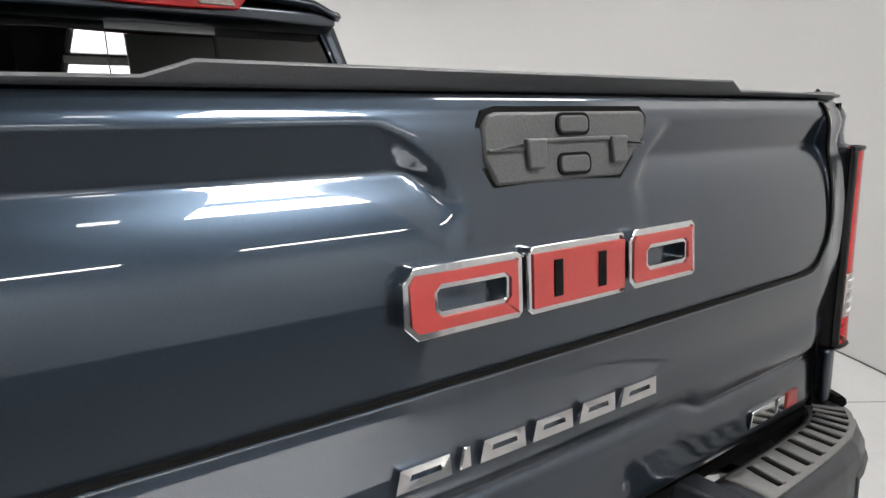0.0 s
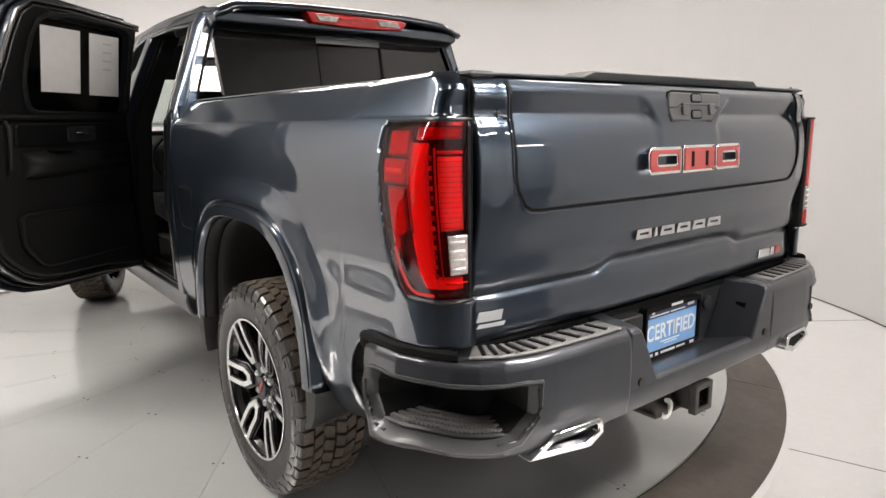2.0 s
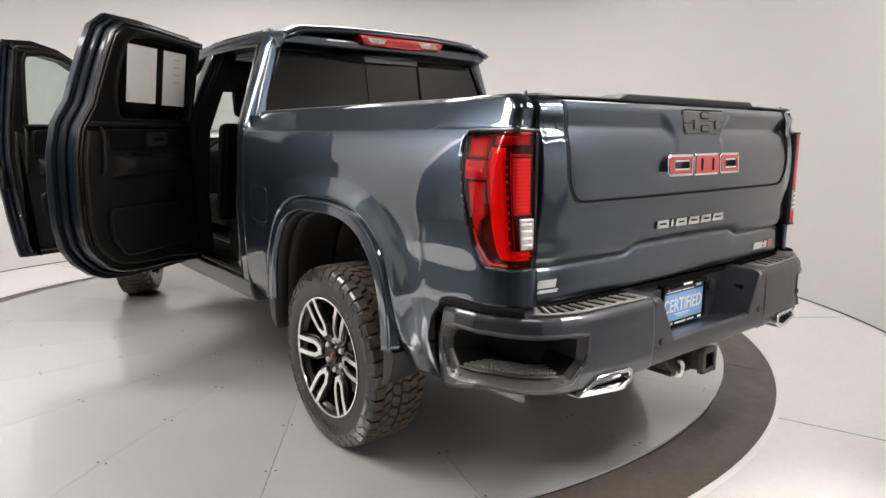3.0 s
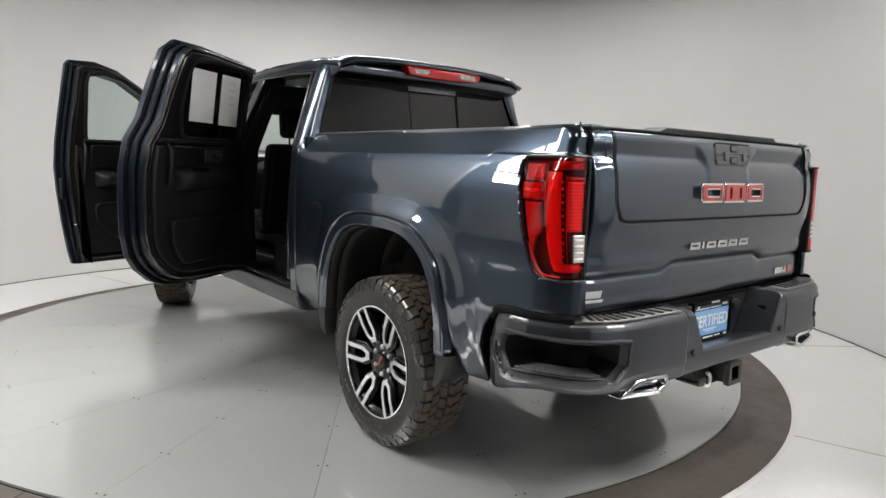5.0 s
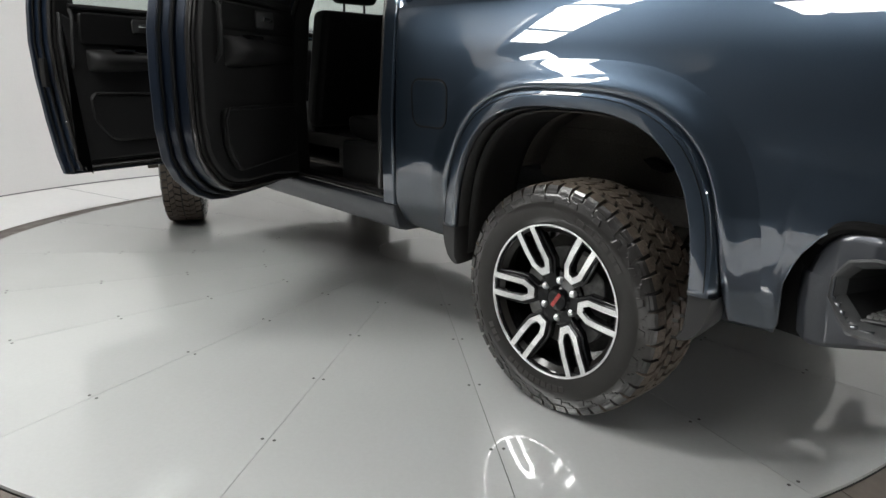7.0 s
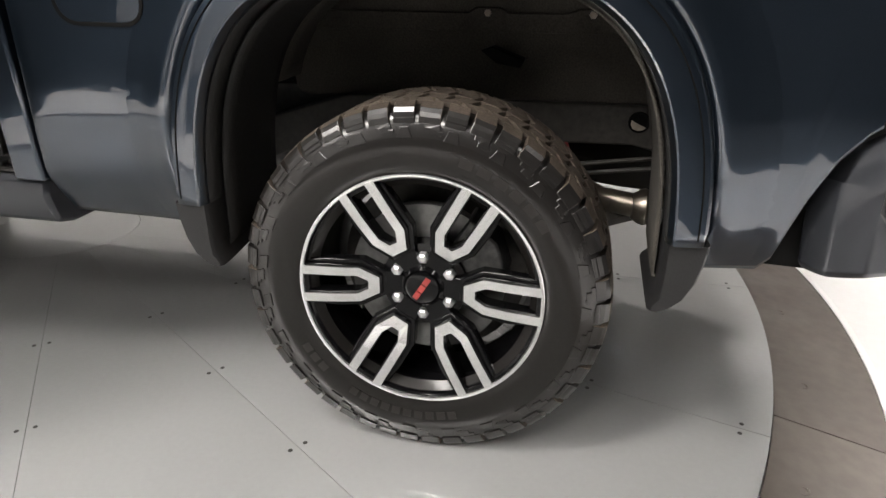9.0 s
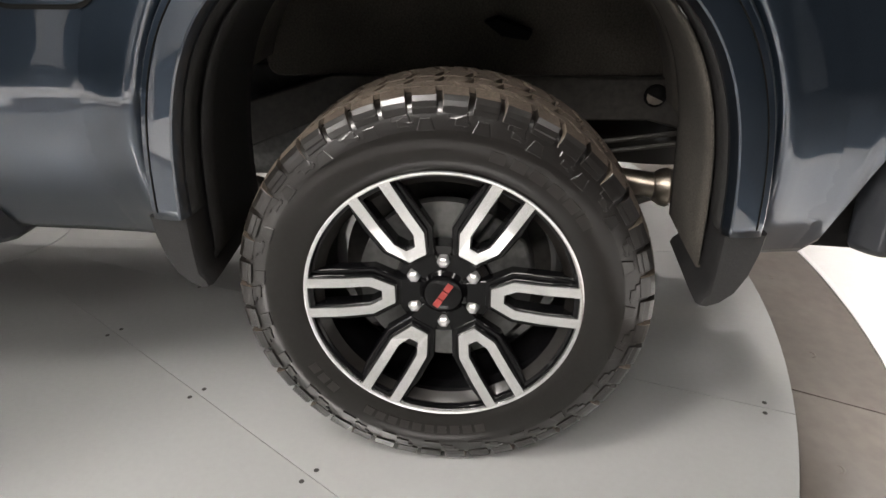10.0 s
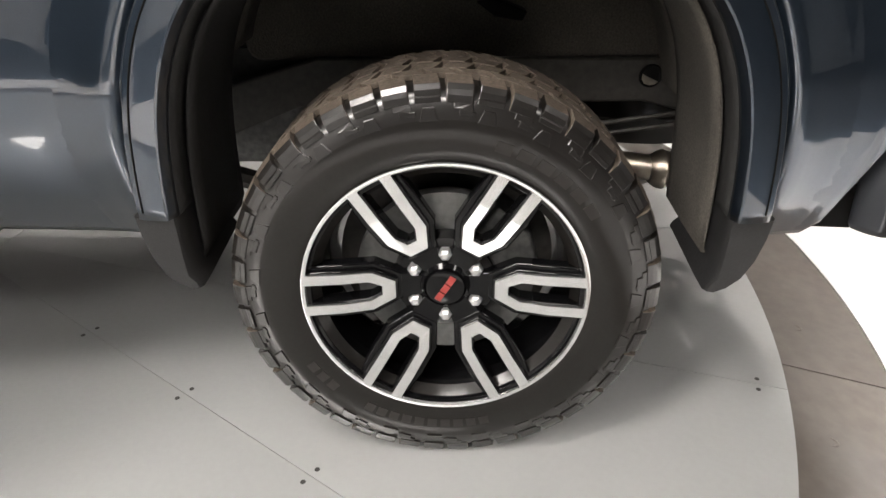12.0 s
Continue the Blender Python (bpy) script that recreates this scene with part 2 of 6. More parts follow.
def grid(f, us, vs, keep=None):
    bm = bmesh.new()
    rows = [[bm.verts.new(f(u, v)) for v in vs] for u in us]
    for i in range(len(us) - 1):
        for j in range(len(vs) - 1):
            if keep is None or keep((us[i] + us[i + 1]) / 2, (vs[j] + vs[j + 1]) / 2):
                bm.faces.new((rows[i][j], rows[i + 1][j], rows[i + 1][j + 1], rows[i][j + 1]))
    for v in [v for v in bm.verts if not v.link_faces]:
        bm.verts.remove(v)
    return bm


def add_lathe(bm, prof, segs=64, axis="x", closed=False):
    """prof: (along the axis, radius)."""
    rows = []
    for k in range(segs):
        a = 2 * math.pi * k / segs
        if axis == "x":
            rows.append([bm.verts.new((h, r * math.cos(a), r * math.sin(a))) for h, r in prof])
        elif axis == "y":
            rows.append([bm.verts.new((r * math.cos(a), h, r * math.sin(a))) for h, r in prof])
        else:
            rows.append([bm.verts.new((r * math.cos(a), r * math.sin(a), h)) for h, r in prof])
    n = len(prof)
    for k in range(segs):
        A, B = rows[k], rows[(k + 1) % segs]
        for i in range(n if closed else n - 1):
            bm.faces.new((A[i], A[(i + 1) % n], B[(i + 1) % n], B[i]))


def lathe(prof, segs=64, axis="x", closed=False):
    bm = bmesh.new()
    add_lathe(bm, prof, segs, axis, closed)
    bmesh.ops.remove_doubles(bm, verts=bm.verts, dist=1e-6)
    bmesh.ops.recalc_face_normals(bm, faces=bm.faces)
    return bm


def add_tube(bm, pts, r, n=10, cap=True):
    pts = [Vector(p) for p in pts]
    rows, a = [], None
    for i, p in enumerate(pts):
        t = (pts[min(i + 1, len(pts) - 1)] - pts[max(i - 1, 0)]).normalized()
        if a is None:
            a = t.cross(Vector((0, 0, 1)))
            if a.length < 0.1:
                a = t.cross(Vector((1, 0, 0)))
        a = (a - t * a.dot(t)).normalized()
        b = t.cross(a)
        rr = r[i] if isinstance(r, (list, tuple)) else r
        rows.append([bm.verts.new(p + rr * (math.cos(2 * math.pi * k / n) * a + math.sin(2 * math.pi * k / n) * b)) for k in range(n)])
    for A, B in zip(rows, rows[1:]):
        for k in range(n):
            bm.faces.new((A[k], A[(k + 1) % n], B[(k + 1) % n], B[k]))
    if cap:
        bm.faces.new(rows[0][::-1])
        bm.faces.new(rows[-1])


def tube(pts, r, n=10):
    bm = bmesh.new()
    add_tube(bm, pts, r, n)
    bmesh.ops.recalc_face_normals(bm, faces=bm.faces)
    return bm


def interp(z, table):
    return float(np.interp(z, [t[0] for t in table], [t[1] for t in table]))


def curve(z, table):
    """A smooth line through the table's points."""
    if z <= table[0][0]:
        return table[0][1]
    if z >= table[-1][0]:
        return table[-1][1]
    i = next(k for k in range(len(table) - 1) if table[k + 1][0] >= z)
    (x0, y0), (x1, y1) = table[i], table[i + 1]

    def slope(k):
        if k == 0 or k == len(table) - 1:
            j = min(k, len(table) - 2)
            return (table[j + 1][1] - table[j][1]) / (table[j + 1][0] - table[j][0])
        a, b, c = table[k - 1], table[k], table[k + 1]
        s0, s1 = (b[1] - a[1]) / (b[0] - a[0]), (c[1] - b[1]) / (c[0] - b[0])
        return 0.0 if s0 * s1 < 0 else (s0 * (c[0] - b[0]) + s1 * (b[0] - a[0])) / (c[0] - a[0])
    h = x1 - x0
    t = (z - x0) / h
    return (y0 * (2 * t ** 3 - 3 * t * t + 1) + h * slope(i) * (t ** 3 - 2 * t * t + t) + y1 * (3 * t * t - 2 * t ** 3) + h * slope(i + 1) * (t ** 3 - t * t))


def smooth(a, b, x):
    t = min(1.0, max(0.0, (x - a) / (b - a)))
    return t * t * (3 - 2 * t)


def steps(a, b, n):
    return [a + (b - a) * i / n for i in range(n + 1)]


def rounded(pts, r, n=4):
    """A polygon with rounded corners."""
    out = []
    m = len(pts)
    rs = r if isinstance(r, (list, tuple)) else [r] * m
    for i in range(m):
        p0, p1, p2 = (Vector((*pts[j % m], 0)) for j in (i - 1, i, i + 1))
        d0, d1 = (p0 - p1), (p2 - p1)
        k = min(rs[i], d0.length * 0.45, d1.length * 0.45)
        a, b = p1 + d0.normalized() * k, p1 + d1.normalized() * k
        for s in range(n + 1):
            t = s / n
            q = (1 - t) ** 2 * a + 2 * t * (1 - t) * p1 + t * t * b
            out.append((q.x, q.y))
    return out


def inset(pts, d):
    """The polygon moved inwards by d, for gently cornered outlines."""
    m = len(pts)
    area = sum(pts[i][0] * pts[(i + 1) % m][1] - pts[(i + 1) % m][0] * pts[i][1] for i in range(m))
    sg = 1 if area > 0 else -1
    out = []
    for i in range(m):
        a, b = Vector(pts[i - 1]), Vector(pts[(i + 1) % m])
        t = (b - a).normalized()
        out.append((pts[i][0] - sg * t.y * d, pts[i][1] + sg * t.x * d))
    return out


# ---- the room ----
CX, CY, R_DISC, R_RING, R_WALL, Z_RING, Z_FLOOR, H_WALL = 0.06, 1.92, 2.90, 3.19, 4.30, -0.045, -0.05, 4.15
WALL_A, WALL_B = -82.7, 160.0


def polar(r, a, z):
    return Vector((CX + r * math.cos(radians(a)), CY + r * math.sin(radians(a)), z))


def arc_slab(r0, r1, a0, a1, z0, z1, n):
    bm = bmesh.new()
    rows = [[bm.verts.new(polar(r, a, z)) for r, z in ((r0, z0), (r0, z1), (r1, z1), (r1, z0))] for a in steps(a0, a1, n)]
    for A, B in zip(rows, rows[1:]):
        for k in range(4):
            bm.faces.new((A[k], A[(k + 1) % 4], B[(k + 1) % 4], B[k]))
    bm.faces.new(rows[0])
    bm.faces.new(rows[-1][::-1])
    bmesh.ops.recalc_face_normals(bm, faces=bm.faces)
    return bm


wall = tagged(part("wall_curved", arc_slab(R_WALL, R_WALL + 0.12, WALL_A, WALL_B, Z_FLOOR - 0.02, H_WALL, 120), WALL_WHITE),
              "smooth white curved studio wall round the turntable", "wall", kind="structure")
trim = tagged(part("baseboard", arc_slab(R_WALL - 0.006, R_WALL - 0.001, WALL_A, WALL_B, Z_FLOOR + 0.001, Z_FLOOR + 0.010, 120), CEIL_GREY),
              "thin grey joint along the foot of the curved wall", "trim", kind="structure")
floor = tagged(part("floor", lathe([(Z_FLOOR - 0.2, 0.0), (Z_FLOOR - 0.2, R_WALL + 0.02), (Z_FLOOR, R_WALL + 0.02), (Z_FLOOR, 0.0)], 120, "z"), FLOOR_WHITE), "white painted studio floor with fine joints", "floor", kind="structure")
floor.location = (CX, CY, 0)
# unseen surroundings, added and toned for what the truck reflects
tagged(part("ground", box((-9, -9, Z_FLOOR - 0.2), (9, 9, Z_FLOOR - 0.006)), ROOM_FLOOR), "unseen dark garage floor, toned for reflections", "floor", kind="structure")
for nm, lo, hi in (("wall_north", (-9, 9, -0.25), (9, 9.15, 4.2)), ("wall_south", (-9, -9.15, -0.25), (9, -9, 4.2)),
                   ("wall_east", (9, -9.15, -0.25), (9.15, 9.15, 4.2)), ("wall_west", (-9.15, -9.15, -0.25), (-9, 3.6, 4.2)), ("wall_northwest", (-9.15, 3.6, -0.25), (-9, 9.15, 4.2))):
    tagged(part(nm, box(lo, hi), {"wall_northwest": ROOM_WHITE, "wall_south": ROOM_PALE}.get(nm, ROOM_GREY)), {"wall_northwest": "unseen white garage wall, toned for reflections", "wall_south": "unseen pale grey garage wall, toned for reflections"}.get(nm, "unseen dark grey garage wall, toned for reflections"), "wall", kind="structure")
tagged(part("ceiling", box((-9.15, -9.15, 4.2), (9.15, 9.15, 4.35)), CEIL_GREY), "unseen dark grey ceiling, toned for reflections", "ceiling", kind="structure")
joint = bmesh.new()
for a in (-72, -36, 108, 144):
    add_box(joint, (R_RING + 0.03, -0.0015, Z_FLOOR), (R_WALL - 0.01, 0.0015, Z_FLOOR + 0.0015), Matrix.Translation((CX, CY, 0)) @ Matrix.Rotation(radians(a), 4, "Z"))
tagged(part("trim", joint, CEIL_GREY, smooth=0), "fine grey joints between the white floor sheets", "floor joint", kind="structure")


def ceiling_light(x, y, w, d, z, glow, turn=0.0):
    ob = empty("ceiling_light", None, pose(x, y, z, 0, 0, turn))
    tagged(ob, "unseen white light panel, some inferred from reflections, some added fill", "ceiling light", "ceiling lights")
    o = [(-w / 2, -d / 2), (w / 2, -d / 2), (w / 2, d / 2), (-w / 2, d / 2)]
    to3 = lambda p, q, h: (p, q, h)
    part("frame", frame_ring(o, [(p * 0.96, q * 0.94) for p, q in o], to3, -0.01, 0.07), WHITE_FRAME, ob, smooth=0)
    part("diffuser", box((-w * 0.479, -d * 0.469, 0.0), (w * 0.479, d * 0.469, 0.05)), glow, ob, smooth=0)
    part("back_plate", box((-w * 0.479, -d * 0.469, 0.052), (w * 0.479, d * 0.469, 0.068)), WHITE_FRAME, ob, smooth=0)
    for sx in (-0.4, 0.4):
        part("hanger", tube([(sx * w, 0, 0.06), (sx * w, 0, 4.2 - z)], 0.006, 6), WHITE_FRAME, ob)
    return ob


# mostly fill panels, added out of view to brighten walls and floor
for x, y, w, d in ((1.9, -0.9, 1.2, 0.8), (1.5, 3.2, 1.5, 0.6), (0.7, 4.15, 1.5, 0.8), (2.9, 1.8, 0.4, 1.0),
                   (-2.3, -2.5, 0.7, 0.5), (-0.25, -3.6, 0.22, 0.22)):
    ceiling_light(x, y, w, d, 3.7, LIGHT)
for x, y, w, d in ((1.15, -2.65, 1.9, 0.55), (1.15, -3.5, 1.9, 0.75)):
    ceiling_light(x, y, w, d, 3.7, LIGHT_REAR)
# added fill panel, out of view, to light the tyre and body side
ceiling_light(-4.6, 0.5, 0.8, 1.2, 3.7, LIGHT_STRONG)
for x in (-1.0, 2.6, 5.4):
    ceiling_light(x, -7.6, 2.4, 0.35, 3.7, LIGHT_STRONG)
# a row of long panels running away from the turntable
for k in range(3):
    ceiling_light(-2.95 - 1.72 * k, 1.68 + 1.76 * k, 2.3, 0.62, 3.7, LIGHT_STRONG, 134.3)


# ---- the turntable ----
turntable = tagged(empty("turntable", None, pose(CX, CY, 0)), "round vehicle turntable with glossy light grey panels and a brown surround", "turntable")


def sector(r0, r1, a0, a1, z0, z1, n, rise=0.0):
    bm = bmesh.new()
    to = lambda r, a, z: (r * math.cos(a), r * math.sin(a), z)
    rows = [[bm.verts.new(to(r, radians(a), z)) for r, z in ((r0, z0), (r0, z1 + rise), (r1, z1), (r1, z0))] for a in steps(a0, a1, n)]
    for A, B in zip(rows, rows[1:]):
        for k in range(4):
            bm.faces.new((A[k], A[(k + 1) % 4], B[(k + 1) % 4], B[k]))
    bm.faces.new(rows[0])
    bm.faces.new(rows[-1][::-1])
    bmesh.ops.recalc_face_normals(bm, faces=bm.faces)
    me = bpy.data.meshes.new("panel")
    bm.to_mesh(me)
    bm.free()
    return me


panel = sector(0.32, R_DISC, 0.024, 17.976, -0.012, 0.0, 12)
panel.materials.append(DISC_WHITE)
for k in range(20):
    ob = new("floor_panel", panel)
    ob.parent, ob.rotation_euler = turntable, (0, 0, radians(18 * k + 1.3))
part("hub_panel", lathe([(-0.012, 0.0), (-0.012, 0.318), (0.0, 0.318), (0.0, 0.0)], 48, "z"), DISC_WHITE, turntable)
part("base", lathe([(-0.045, 0.0), (-0.045, R_DISC - 0.012), (-0.0125, R_DISC - 0.012), (-0.0125, 0.0)], 120, "z"), GAP, turntable, "black turntable base showing in the gap")
ring = sector(R_DISC + 0.004, R_RING, 0.05, 44.95, Z_FLOOR - 0.01, Z_RING, 24, 0.030)
ring.materials.append(RING_BROWN)
for k in range(8):
    ob = new("surround_panel", ring)
    ob.parent, ob.rotation_euler = turntable, (0, 0, radians(-149.2 + 45 * k))
    tagged(ob, "brown-grey laminate surround panel")
part("surround_edge", lathe([(Z_FLOOR - 0.01, R_RING + 0.001), (Z_RING + 0.002, R_RING + 0.001), (Z_RING + 0.002, R_RING + 0.012), (Z_FLOOR + 0.002, R_RING + 0.028), (Z_FLOOR - 0.01, R_RING + 0.028)], 160, "z"),
     FLOOR_WHITE, turntable, "pale sealant edge round the surround")
sc = lathe([(0.0, 0.0), (0.0, 0.0062), (0.0010, 0.0055), (0.0012, 0.0)], 10, "z")
screw = bpy.data.meshes.new("screw")
sc.to_mesh(screw)
sc.free()
screw.materials.append(SCREW)
for k in range(20):
    for r in (1.08, 1.53, 1.98, 2.43, 2.83):
        for side in (-1, 1):
            a = radians(18 * k + 1.3) + side * 0.021 / r
            ob = new("screw", screw)
            ob.parent, ob.location = turntable, (r * math.cos(a), r * math.sin(a), 0.0)
pl = lathe([(0.0, 0.017), (0.0015, 0.015), (0.0015, 0.011), (0.0004, 0.010), (0.0003, 0.0)], 16, "z")
plug = bpy.data.meshes.new("plug")
pl.to_mesh(plug)
pl.free()
plug.materials.append(RING_BROWN)
for k in range(40):
    a = radians(-104.8 + 4.5 + 9 * k)
    ob = new("plug", plug)
    ob.parent, ob.location = turntable, (2.985 * math.cos(a), 2.985 * math.sin(a), Z_RING + 0.0205)

# ---- the pickup ----
truck = tagged(empty("pickup_truck"), "dark blue-grey crew-cab pickup with its driver-side doors open", "pickup truck")

# half width of the box side over its height
SIDE = [(0.49, 0.875), (0.52, 0.900), (0.56, 0.927), (0.61, 0.957), (0.68, 0.982), (0.76, 0.9965), (0.815, 1.0010), (0.827, 1.0020), (0.835, 1.0028), (0.845, 1.0026), (0.90, 1.0005), (0.98, 0.998), (1.08, 1.002), (1.16, 1.001),
        (1.24, 0.995), (1.30, 0.987), (1.35, 0.977), (1.39, 0.967), (1.42, 0.958), (1.440, 0.950), (1.447, 0.9465)]
RAIL = 1.551
# the plan of the rear corner: drop inwards over y
CORNER = [(-1.165, 0.112), (-1.155, 0.088), (-1.135, 0.060), (-1.10, 0.034), (-1.05, 0.016), (-1.0, 0.006), (-0.93, 0.0), (0.80, 0.0), (0.85, 0.003), (0.89, 0.011), (0.915, 0.022), (0.935, 0.042)]


def arch(k, th):
    """The wheel arch: k = 1 the lip, larger k further out. th from 0 (front) to 180 (rear)."""
    a, b = 0.49 + (k - 1) * 0.5, 0.585 + (k - 1) * 0.42
    c, s = math.cos(radians(th)), math.sin(radians(th))
    return -0.012 + a * math.copysign(abs(c) ** (2 / 3), c), 0.5 + b * abs(s) ** (2 / 3)


def arch_k(y, z):
    if z < 0.5:
        return 1 + (abs(y + 0.012) - 0.49) / 0.5
    lo, hi = 0.3, 3.0
    for _ in range(24):
        k = (lo + hi) / 2
        a, b = 0.49 + (k - 1) * 0.5, 0.585 + (k - 1) * 0.42
        if (abs(y + 0.012) / a) ** 3 + ((z - 0.5) / b) ** 3 > 1:
            lo = k
        else:
            hi = k
    return (lo + hi) / 2


# the rear face of the corner over its height
TAIL = [(1.40, -1.163), (1.447, -1.136), (1.47, -1.134), (1.505, -1.139), (1.520, -1.133), (1.538, -1.110), (1.551, -1.085)]


def tail_y(z):
    return interp(z, TAIL)


def rear_x(y, z):
    """Half width of the box, rounded off towards the tail."""
    a, b = curve(z, SIDE), 1.010 - 1.07 * curve(y, CORNER)
    if z > 1.447:
        # the slope up to the rail, steeper towards the tail
        v = (z - 1.447) / (RAIL - 1.447)
        a -= interp(-y, [(0.70, 0.082), (1.06, 0.024)]) * v + 0.014 * smooth(0.80, 1.0, v) ** 2
    x = (a + b) / 2 - math.sqrt(((a - b) / 2) ** 2 + 0.004 ** 2)
    if z > LAMP_TOP:
        # a squarer block above the lamp
        r = 0.042
        e = min(1.0, max(0.0, tail_y(z) + r - y) / r)
        v = smooth(1.440, 1.449, z)
        x += v * (a - 0.004 - r * (1 - math.sqrt(1 - e * e)) - x)
    return x


def side_x(y, z):
    w = rear_x(y, z)
    k = arch_k(y, z)
    if k < 1.5 and z < 1.42:
        # swells out to the wheel arch
        w += 0.011 * smooth(1.46, 1.15, k) * smooth(1.42, 1.28, z)
    return w


def side_low(y):
    """The lower edge of the box side."""
    if y > 0.48:
        return interp(y, [(0.48, 0.495), (0.70, 0.500), (0.94, 0.505)])
    if y < -0.49:
        return interp(-y, [(0.49, 0.495), (0.60, 0.50), (0.715, 0.506), (0.724, 0.56), (0.740, 0.69), (0.770, 0.765), (0.815, 0.826), (0.87, 0.862), (0.95, 0.878), (1.2, 0.882)])
    return 0.5


LAMP_TOP, LAMP_LOW = 1.440, 1.003


def lamp_front(z):
    """The y at which the tail lamp begins on the side."""
    return interp(z, [(1.003, -1.060), (1.012, -1.045), (1.03, -1.028), (1.07, -1.003), (1.15, -0.970), (1.24, -0.942), (1.33, -0.922), (1.41, -0.916), (1.430, -0.920), (1.440, -0.932)])


def in_lamp(y, z):
    return LAMP_LOW < z < LAMP_TOP and y < lamp_front(z)


def box_side(sg):
    ys = [0.936, 0.93, 0.92, 0.905] + steps(0.89, -0.90, 100) + steps(-0.915, -1.08, 20) + steps(-1.08, -1.163, 24)[1:] + [-1.2, -1.3]
    vs = steps(0.0, 0.80, 64)[:-1] + steps(0.80, 1.0, 44)

    def f(y, v):
        z = side_low(y) + (RAIL - side_low(y)) * v
        e = max(-1.163, y)
        if e < -1.08:
            e = -1.08 + (e + 1.08) * (tail_y(z) + 1.08) / -0.083
        w = side_x(e, z)
        if y < -1.163:
            # the rear face, in to the tailgate gap
            w += (0.8640 - w) * (-1.163 - y) / 0.137
        return (sg * w, e, z)

    keep = lambda y, v: (lambda z: arch_k(y, z) > 1.05 and not in_lamp(y, z))(side_low(y) + (RAIL - side_low(y)) * v)
    return part("box_side", grid(f, ys, vs, keep), PAINT, truck, smooth=40, thick=0.012 if sg < 0 else -0.012)


def flare(sg):
    prof = [(1.160, 0.985), (1.154, 1.003), (1.146, 1.014), (1.136, 1.025), (1.130, 1.029), (1.112, 1.0315), (1.104, 1.0325), (1.060, 1.0355), (1.024, 1.0365), (1.017, 1.0345), (1.001, 1.019), (0.998, 1.008)]
    ths = steps(5, 175, 72)
    bm = bmesh.new()
    rows = []
    rows.append([bm.verts.new((sg * w, arch(k, 5)[0], 0.598)) for k, w in prof])
    for th in ths:
        rows.append([bm.verts.new((sg * w, *arch(k, th))) for k, w in prof])
    rows.append([bm.verts.new((sg * w, arch(k, 175)[0], 0.598)) for k, w in prof])
    for A, B in zip(rows, rows[1:]):
        for j in range(len(prof) - 1):
            bm.faces.new((A[j], A[j + 1], B[j + 1], B[j]))
    fl = part("wheel_flare", bm, PAINT, truck, smooth=30, thick=0.004)
    ret = bmesh.new()
    edge = [[ret.verts.new((sg * w, arch(k, 5)[0], 0.598)) for k, w in ((0.9975, 1.009), (0.995, 0.93))]]
    edge += [[ret.verts.new((sg * w, *arch(k, th))) for k, w in ((0.9975, 1.009), (0.995, 0.93))] for th in ths]
    edge += [[ret.verts.new((sg * w, arch(k, 175)[0], 0.598)) for k, w in ((0.9975, 1.009), (0.995, 0.93))]]
    for A, B in zip(edge, edge[1:]):
        ret.faces.new((A[0], A[1], B[1], B[0]))
    part("flare_return", ret, LINER_BLACK, fl, "black flare return", thick=0.003)
    # groove line along the flare
    line = bmesh.new()
    add_tube(line, [(sg * 1.0328, arch(1.108, 5)[0], z) for z in (0.612, 0.62)] + [(sg * 1.0328, *arch(1.108, th)) for th in steps(5, 175, 70)] + [(sg * 1.0328, arch(1.108, 175)[0], z) for z in (0.62, 0.612)], 0.0016, 6)
    part("flare_groove", line, SEAL_SHADE, fl)
    # black lower ends, drawn to a hooked point towards the wheel
    low = [(0.490, 0.597), (0.571, 0.597), (0.567, 0.560), (0.556, 0.515), (0.538, 0.478), (0.515, 0.457), (0.482, 0.448), (0.470, 0.450), (0.474, 0.462), (0.486, 0.476), (0.489, 0.52)]
    for s in (1, -1):
        to = lambda p, q, d: (sg * d, s * p - 0.012 - s * 0.02 * (1.02 - d), q + (0.60 - q) * 0.9 * max(0.0, 0.99 - d))
        guard = bmesh.new()
        rows = [[guard.verts.new(to(p, q, d)) for p, q in low] for d in (0.80, 0.90, 0.97, 1.012, 1.022)]
        for p_, v in zip(low, rows[-1]):
            v.co.y += s * -0.006 * (1 if p_[0] > 0.5 else -1)
        for A, B in zip(rows, rows[1:]):
            for k in range(len(low)):
                guard.faces.new((A[k], A[(k + 1) % len(low)], B[(k + 1) % len(low)], B[k]))
        guard.faces.new(rows[0])
        guard.faces.new(rows[-1][::-1])
        bmesh.ops.recalc_face_normals(guard, faces=guard.faces)
        part("mud_guard", guard, BLACK_PLASTIC, fl, "black plastic foot of the flare", smooth=50)
    return fl


